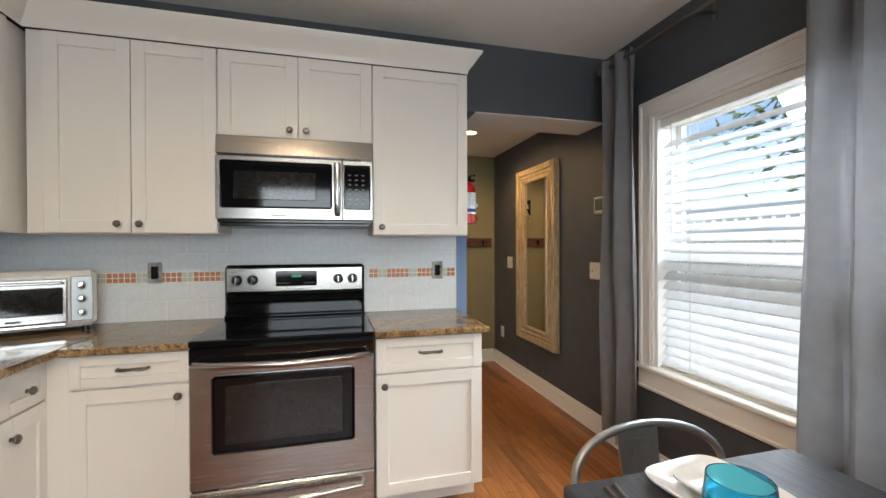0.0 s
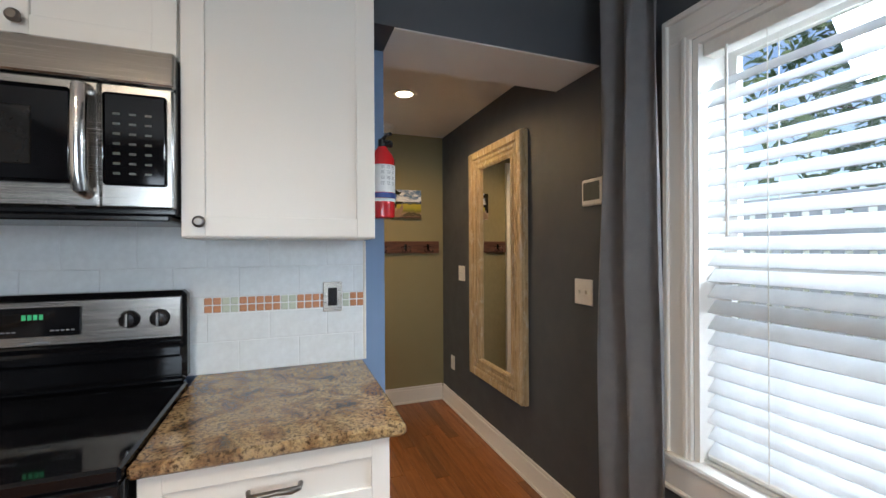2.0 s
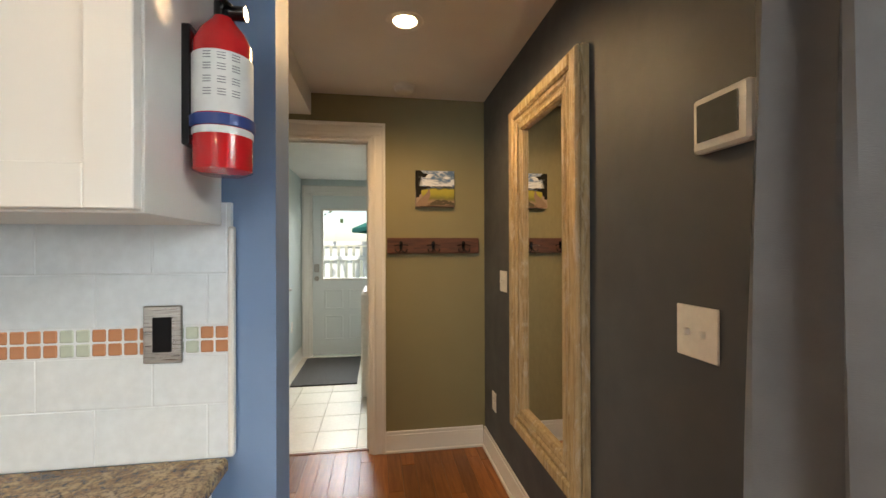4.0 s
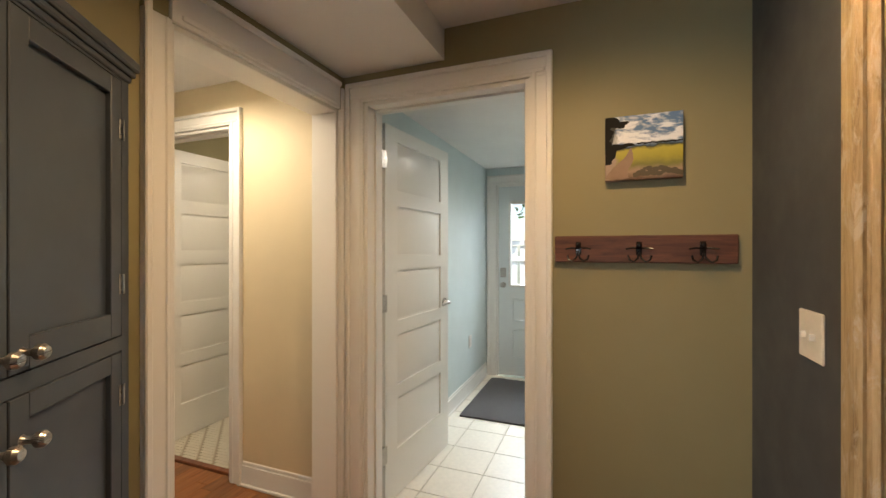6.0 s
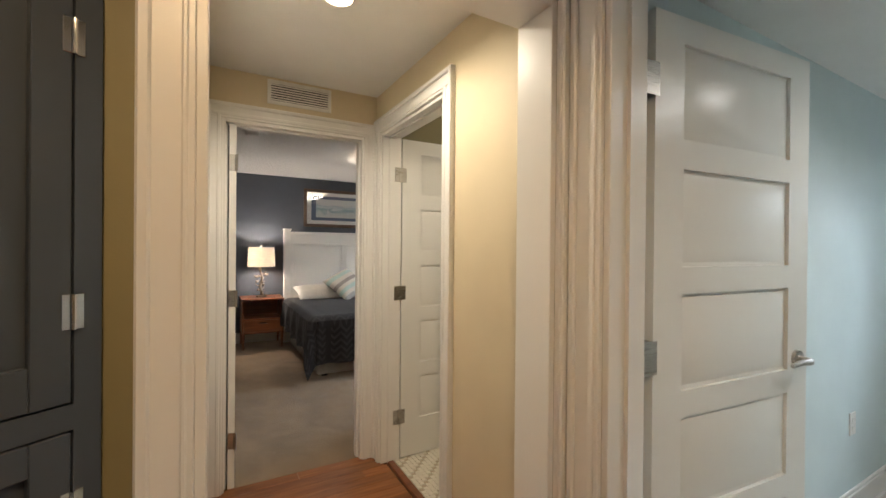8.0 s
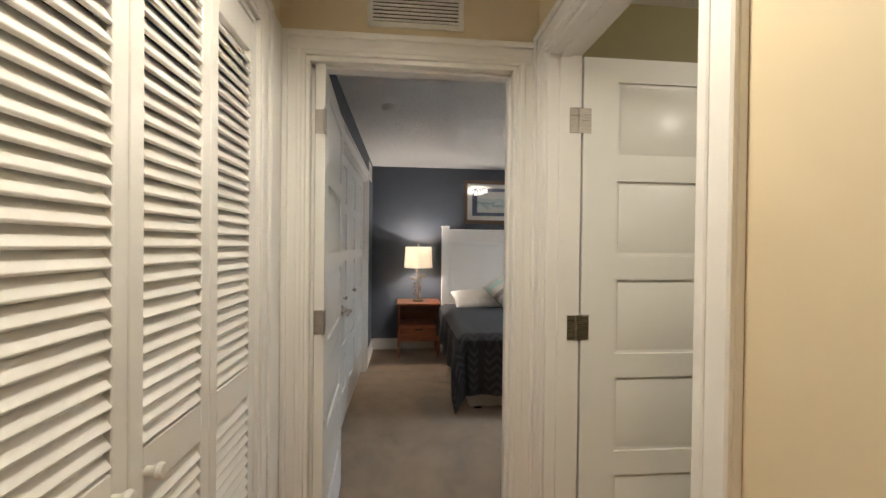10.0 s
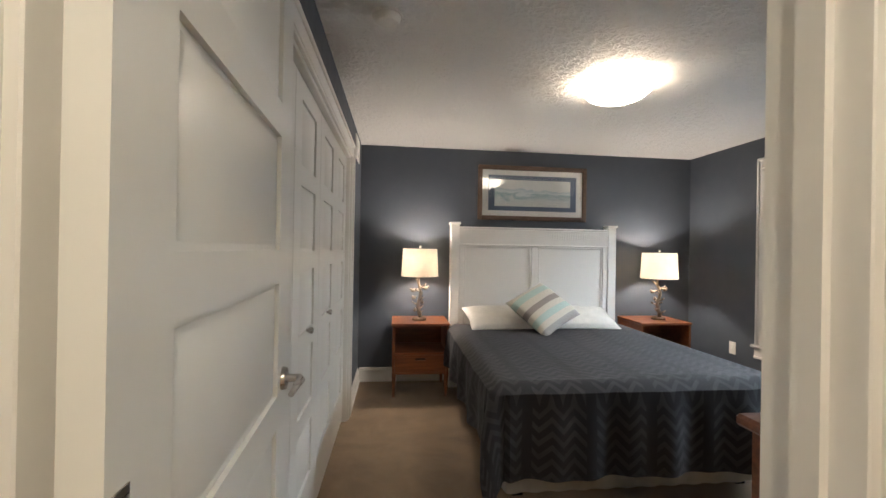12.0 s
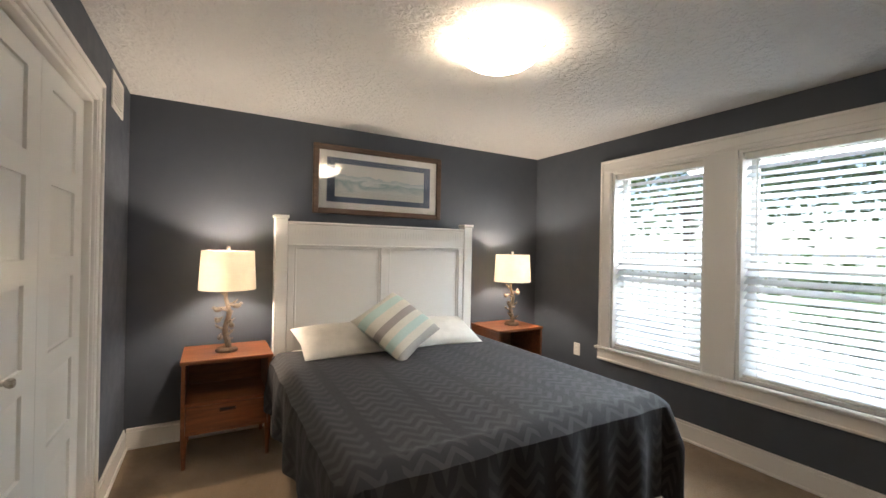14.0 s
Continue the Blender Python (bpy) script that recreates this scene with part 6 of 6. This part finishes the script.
part("watercolour", pt(bmesh.new(), PY0 + 0.175, PY1 - 0.175, 0.015, 0.018, PZ0 + 0.145, PZ1 - 0.145), "art", ob, "pale watercolour sheet")
g = part("pane", pt(bmesh.new(), PY0 + 0.046, PY1 - 0.046, 0.021, 0.023, PZ0 + 0.046, PZ1 - 0.046), "pane", ob)
g.visible_shadow = False

# ceiling bowl light
LX, LY = -3.10, 5.67
ob = thing("ceiling_light", (LX, LY, BC), "lit frosted glass bowl light on the ceiling", "ceiling light")
part("pan", lathe(bmesh.new(), [(0, -0.022), (0.12, -0.022), (0.125, 0.0)], (LX, LY, BC), 36), "plastic", ob)
prof = [(0.200 * math.sin(radians(a)), -0.030 - 0.095 * (math.cos(radians(a)) - math.cos(radians(88)))) for a in range(0, 89, 8)]
b = part("bowl", lathe(bmesh.new(), prof + [(0.203, -0.028), (0.190, -0.030)], (LX, LY, BC), 48), "bowl", ob, "frosted white glass bowl")
for k in range(3):
    a = radians(40 + 120 * k)
    c, s = math.cos(a), math.sin(a)
    bm = tube(bmesh.new(), [(LX + 0.12 * c, LY + 0.12 * s, BC - 0.012), (LX + 0.214 * c, LY + 0.214 * s, BC - 0.016), (LX + 0.214 * c, LY + 0.214 * s, BC - 0.040), (LX + 0.194 * c, LY + 0.194 * s, BC - 0.048)], 0.007, 8)
    part("clip", bm, "nickel", ob, "nickel clip")

# dresser inside the bedroom door with a runner on it
ob = thing("dresser", (-1.45, 5.75, 0), "reddish wooden dresser inside the bedroom door", "dresser")
part("top", cube(-1.67, -1.225, 5.19, 6.40, 0.90, 0.93, 0.008), "cherry", ob)
part("body", cube(-1.640, -1.23, 5.21, 6.37, 0.10, 0.899, 0.003), "cherry", ob)
for k in range(3):
    z = 0.13 + k * 0.255
    d = part("drawer", cube(-1.655, -1.639, 5.23, 6.35, z, z + 0.24, 0.003), "cherry", ob)
    for y in (5.45, 6.05):
        part("knob", ball(bmesh.new(), (-1.665, y, z + 0.12), 0.014), "pewter", d)
for x in (-1.62, -1.29):
    for y in (5.23, 6.31):
        part("leg", cube(x, x + 0.04, y, y + 0.04, 0, 0.099, 0.003), "cherry", ob)
ob = thing("booklet", (-1.50, 5.39, 0.93), "white printed booklet lying on the dresser", "booklet")
part("cover", cube(-1.64, -1.32, 5.23, 5.55, 0.930, 0.944, 0.003), "paper", ob)
part("print", cube(-1.62, -1.36, 5.28, 5.50, 0.9435, 0.9455), "jade", ob)

# ---------------------------------------------------------------- outside
solid("ground", cube(-300, 300, -300, 300, -0.55, -0.45), "lawn", "ground of grass and paving round the house", "ground")


def picket_fence(name, pl, pos, u0, u1, top, label):
    ob = thing(name, (pos, (u0 + u1) / 2, -0.45) if pl == "x" else ((u0 + u1) / 2, pos, -0.45), label, "fence")
    put = W(pl, pos, 1)
    bm = bmesh.new()
    for z in (0.0, top - 0.35, top - 0.04):
        put(bm, u0, u1, -0.02, 0.02, z, z + 0.09, 0.004)
    part("rail", bm, "fence", ob)
    n = int((u1 - u0) / 0.155)
    sharedm = None
    for k in range(n):
        u = u0 + 0.155 * k
        if sharedm is None:
            b = put(bmesh.new(), u, u + 0.10, 0.022, 0.040, -0.42, top - 0.06, 0.003)
            bmesh.ops.translate(b, verts=b.verts, vec=(0, -u, 0) if pl == "x" else (-u, 0, 0))
            first = part("picket", b, "fence", ob)
            sharedm = first
            s = first
        else:
            s = new("picket", sharedm.data)
            s.parent = ob
        s.location = (0, u, 0) if pl == "x" else (u, 0, 0)


picket_fence("garden_fence", "x", 5.4, -3.0, 7.5, 1.75, "white painted garden fence beyond the kitchen window")
picket_fence("garden_fence", "y", 11.0, -9.0, 4.5, 1.45, "white painted garden fence beyond the bedroom")


def tree(x, y, h, spread, seed, n):
    rnd = random.Random(seed)
    ob = thing("tree", (x, y, -0.45), "leafy green garden tree", "tree", "garden trees")
    bm = tube(bmesh.new(), [(x, y, -0.45), (x + 0.05, y, h * 0.3), (x - 0.04, y + 0.05, h * 0.55)], [0.14, 0.11, 0.08], 10)
    tips = []
    for k in range(9):
        a, e = k * 2.4, rnd.uniform(0.15, 1.0)
        t = Vector((x + math.cos(a) * spread * rnd.uniform(0.4, 0.9), y + math.sin(a) * spread * rnd.uniform(0.4, 0.9), h * (0.45 + 0.5 * e)))
        tube(bm, [(x, y, h * 0.42), ((x + t.x) / 2, (y + t.y) / 2, h * 0.5 + (t.z - h * 0.5) * 0.6), t], [0.05, 0.03, 0.01], 6)
        tips.append(t)
    part("trunk", bm, "bark", ob)
    vs, fs = [], []
    for k in range(n):
        t = rnd.choice(tips)
        c = t + Vector((rnd.gauss(0, 1), rnd.gauss(0, 1), rnd.gauss(0, 0.8))) * spread * 0.26
        a = Vector((rnd.uniform(-1, 1), rnd.uniform(-1, 1), rnd.uniform(-0.6, 0.6))).normalized()
        b = a.orthogonal().normalized()
        s = rnd.uniform(0.05, 0.11)
        i = len(vs)
        vs += [c - a * s, c + b * s * 0.5, c + a * s, c - b * s * 0.5]
        fs.append((i, i + 1, i + 2, i + 3))
    me = bpy.data.meshes.new("crown")
    me.from_pydata([tuple(v - ORIGIN[ob.name]) for v in vs], [], fs)
    me.materials.append(MAT["hedge"])
    cr = new("crown", me)
    cr.parent = ob


for x, y, h, sp, sd, n in ((7.2, 3.4, 4.6, 1.9, 1, 6500), (7.6, 0.2, 5.2, 2.1, 2, 5000), (-6.2, 12.6, 5.0, 2.2, 3, 5000), (-3.2, 13.0, 4.6, 2.0, 4, 5000), (-0.6, 12.4, 4.8, 2.0, 5, 4000), (3.0, 13.2, 5.0, 2.0, 6, 4000), (-2.6, 9.9, 1.35, 0.8, 7, 2600)):
    tree(x, y, h, sp, sd, n)
ob = thing("condenser_unit", (-5.2, 9.6, -0.45), "grey outdoor air conditioning unit by the fence", "air conditioner")
bm = cube(-5.65, -4.85, 9.3, 10.0, -0.45, 0.45, 0.02)
for k in range(12):
    box(bm, -5.60, -4.90, 9.285, 9.302, -0.36 + k * 0.062, -0.33 + k * 0.062)
part("casing", bm, "unit", ob)
part("fan_grille", rod(bmesh.new(), (-5.25, 9.65, 0.45), (-5.25, 9.65, 0.48), 0.30, None, 28), "black", ob)
ob = thing("garden_umbrella", (2.2, 10.4, -0.45), "open teal garden umbrella on a white pole", "umbrella")
part("pole", rod(bmesh.new(), (2.2, 10.4, -0.45), (2.2, 10.4, 2.15), 0.022), "fence", ob)
bm = lathe(bmesh.new(), [(0.0, 2.16), (0.55, 2.00), (1.15, 1.74), (1.15, 1.66), (1.14, 1.73), (0.55, 1.985), (0.0, 2.14)], (2.2, 10.4, 0), 8)
part("canopy", bm, "teal", ob)

# ---------------------------------------------------------------- small pieces of the floors
floor = bpy.data.objects["floor"]
rnd = random.Random(11)


def planks(x0, x1, y0, y1, wide=0.0825):
    x = x0
    while x < x1 - 0.01:
        w = min(wide, x1 - x)
        y = y0 - rnd.uniform(0.0, 0.8)
        while y < y1:
            ln = rnd.choice((0.6, 0.8, 1.0, 1.2))
            a, b = max(y, y0), min(y + ln, y1)
            if b - a > 0.02:
                piece("plank", floor, "oak", w - 0.0015, round(b - a, 2) - 0.0015, 0.012, (x + w / 2, (a + b) / 2, -0.006), 0.001)
            y += ln
        x += wide


planks(0.62, XE, 1.0, 4.885)
planks(-1.13, 0.62, 3.93, 4.95)
stuff = bmesh.new()
x = -1.2
while x < XE - 0.02:
    y = -1.75 + rnd.uniform(-0.6, 0)
    while y < (1.0 if x > 0.6 else 2.6):
        top = 1.0 if x > 0.6 else 2.6
        box(stuff, x, min(x + 0.081, XE), max(y, -1.75), min(y + 0.998, top), -0.012, 0.0)
        y += 1.0
    x += 0.0825
p = part("kitchen_planks", stuff, "oak", floor)
tagged(p, kind="stuff")
ft = bpy.data.objects["floor_utility"]
for i in range(-2, 5):
    for j in range(-2, 8):
        x0, x1 = max(0.621, 1.127 + i * 0.283), min(XE, 1.127 + (i + 1) * 0.283)
        y0, y1 = max(4.912, 5.223 + j * 0.283), min(7.415, 5.223 + (j + 1) * 0.283)
        if x1 - x0 > 0.02 and y1 - y0 > 0.02:
            piece("tile", ft, "floortile", round(x1 - x0, 3) - 0.005, round(y1 - y0, 3) - 0.005, 0.008, ((x0 + x1) / 2, (y0 + y1) / 2, -0.004), 0.0015)
fb = bpy.data.objects["floor_bath"]
bm = bmesh.new()
for i in range(44):
    for j in range(26):
        x, y = -1.05 + i * 0.028, 5.01 + j * 0.028
        if (i + j) % 5 != 0:
            box(bm, x, x + 0.0245, y, y + 0.0245, -0.005, 0.002)
tagged(part("mosaic", bm, "mosaic", fb), kind="stuff")
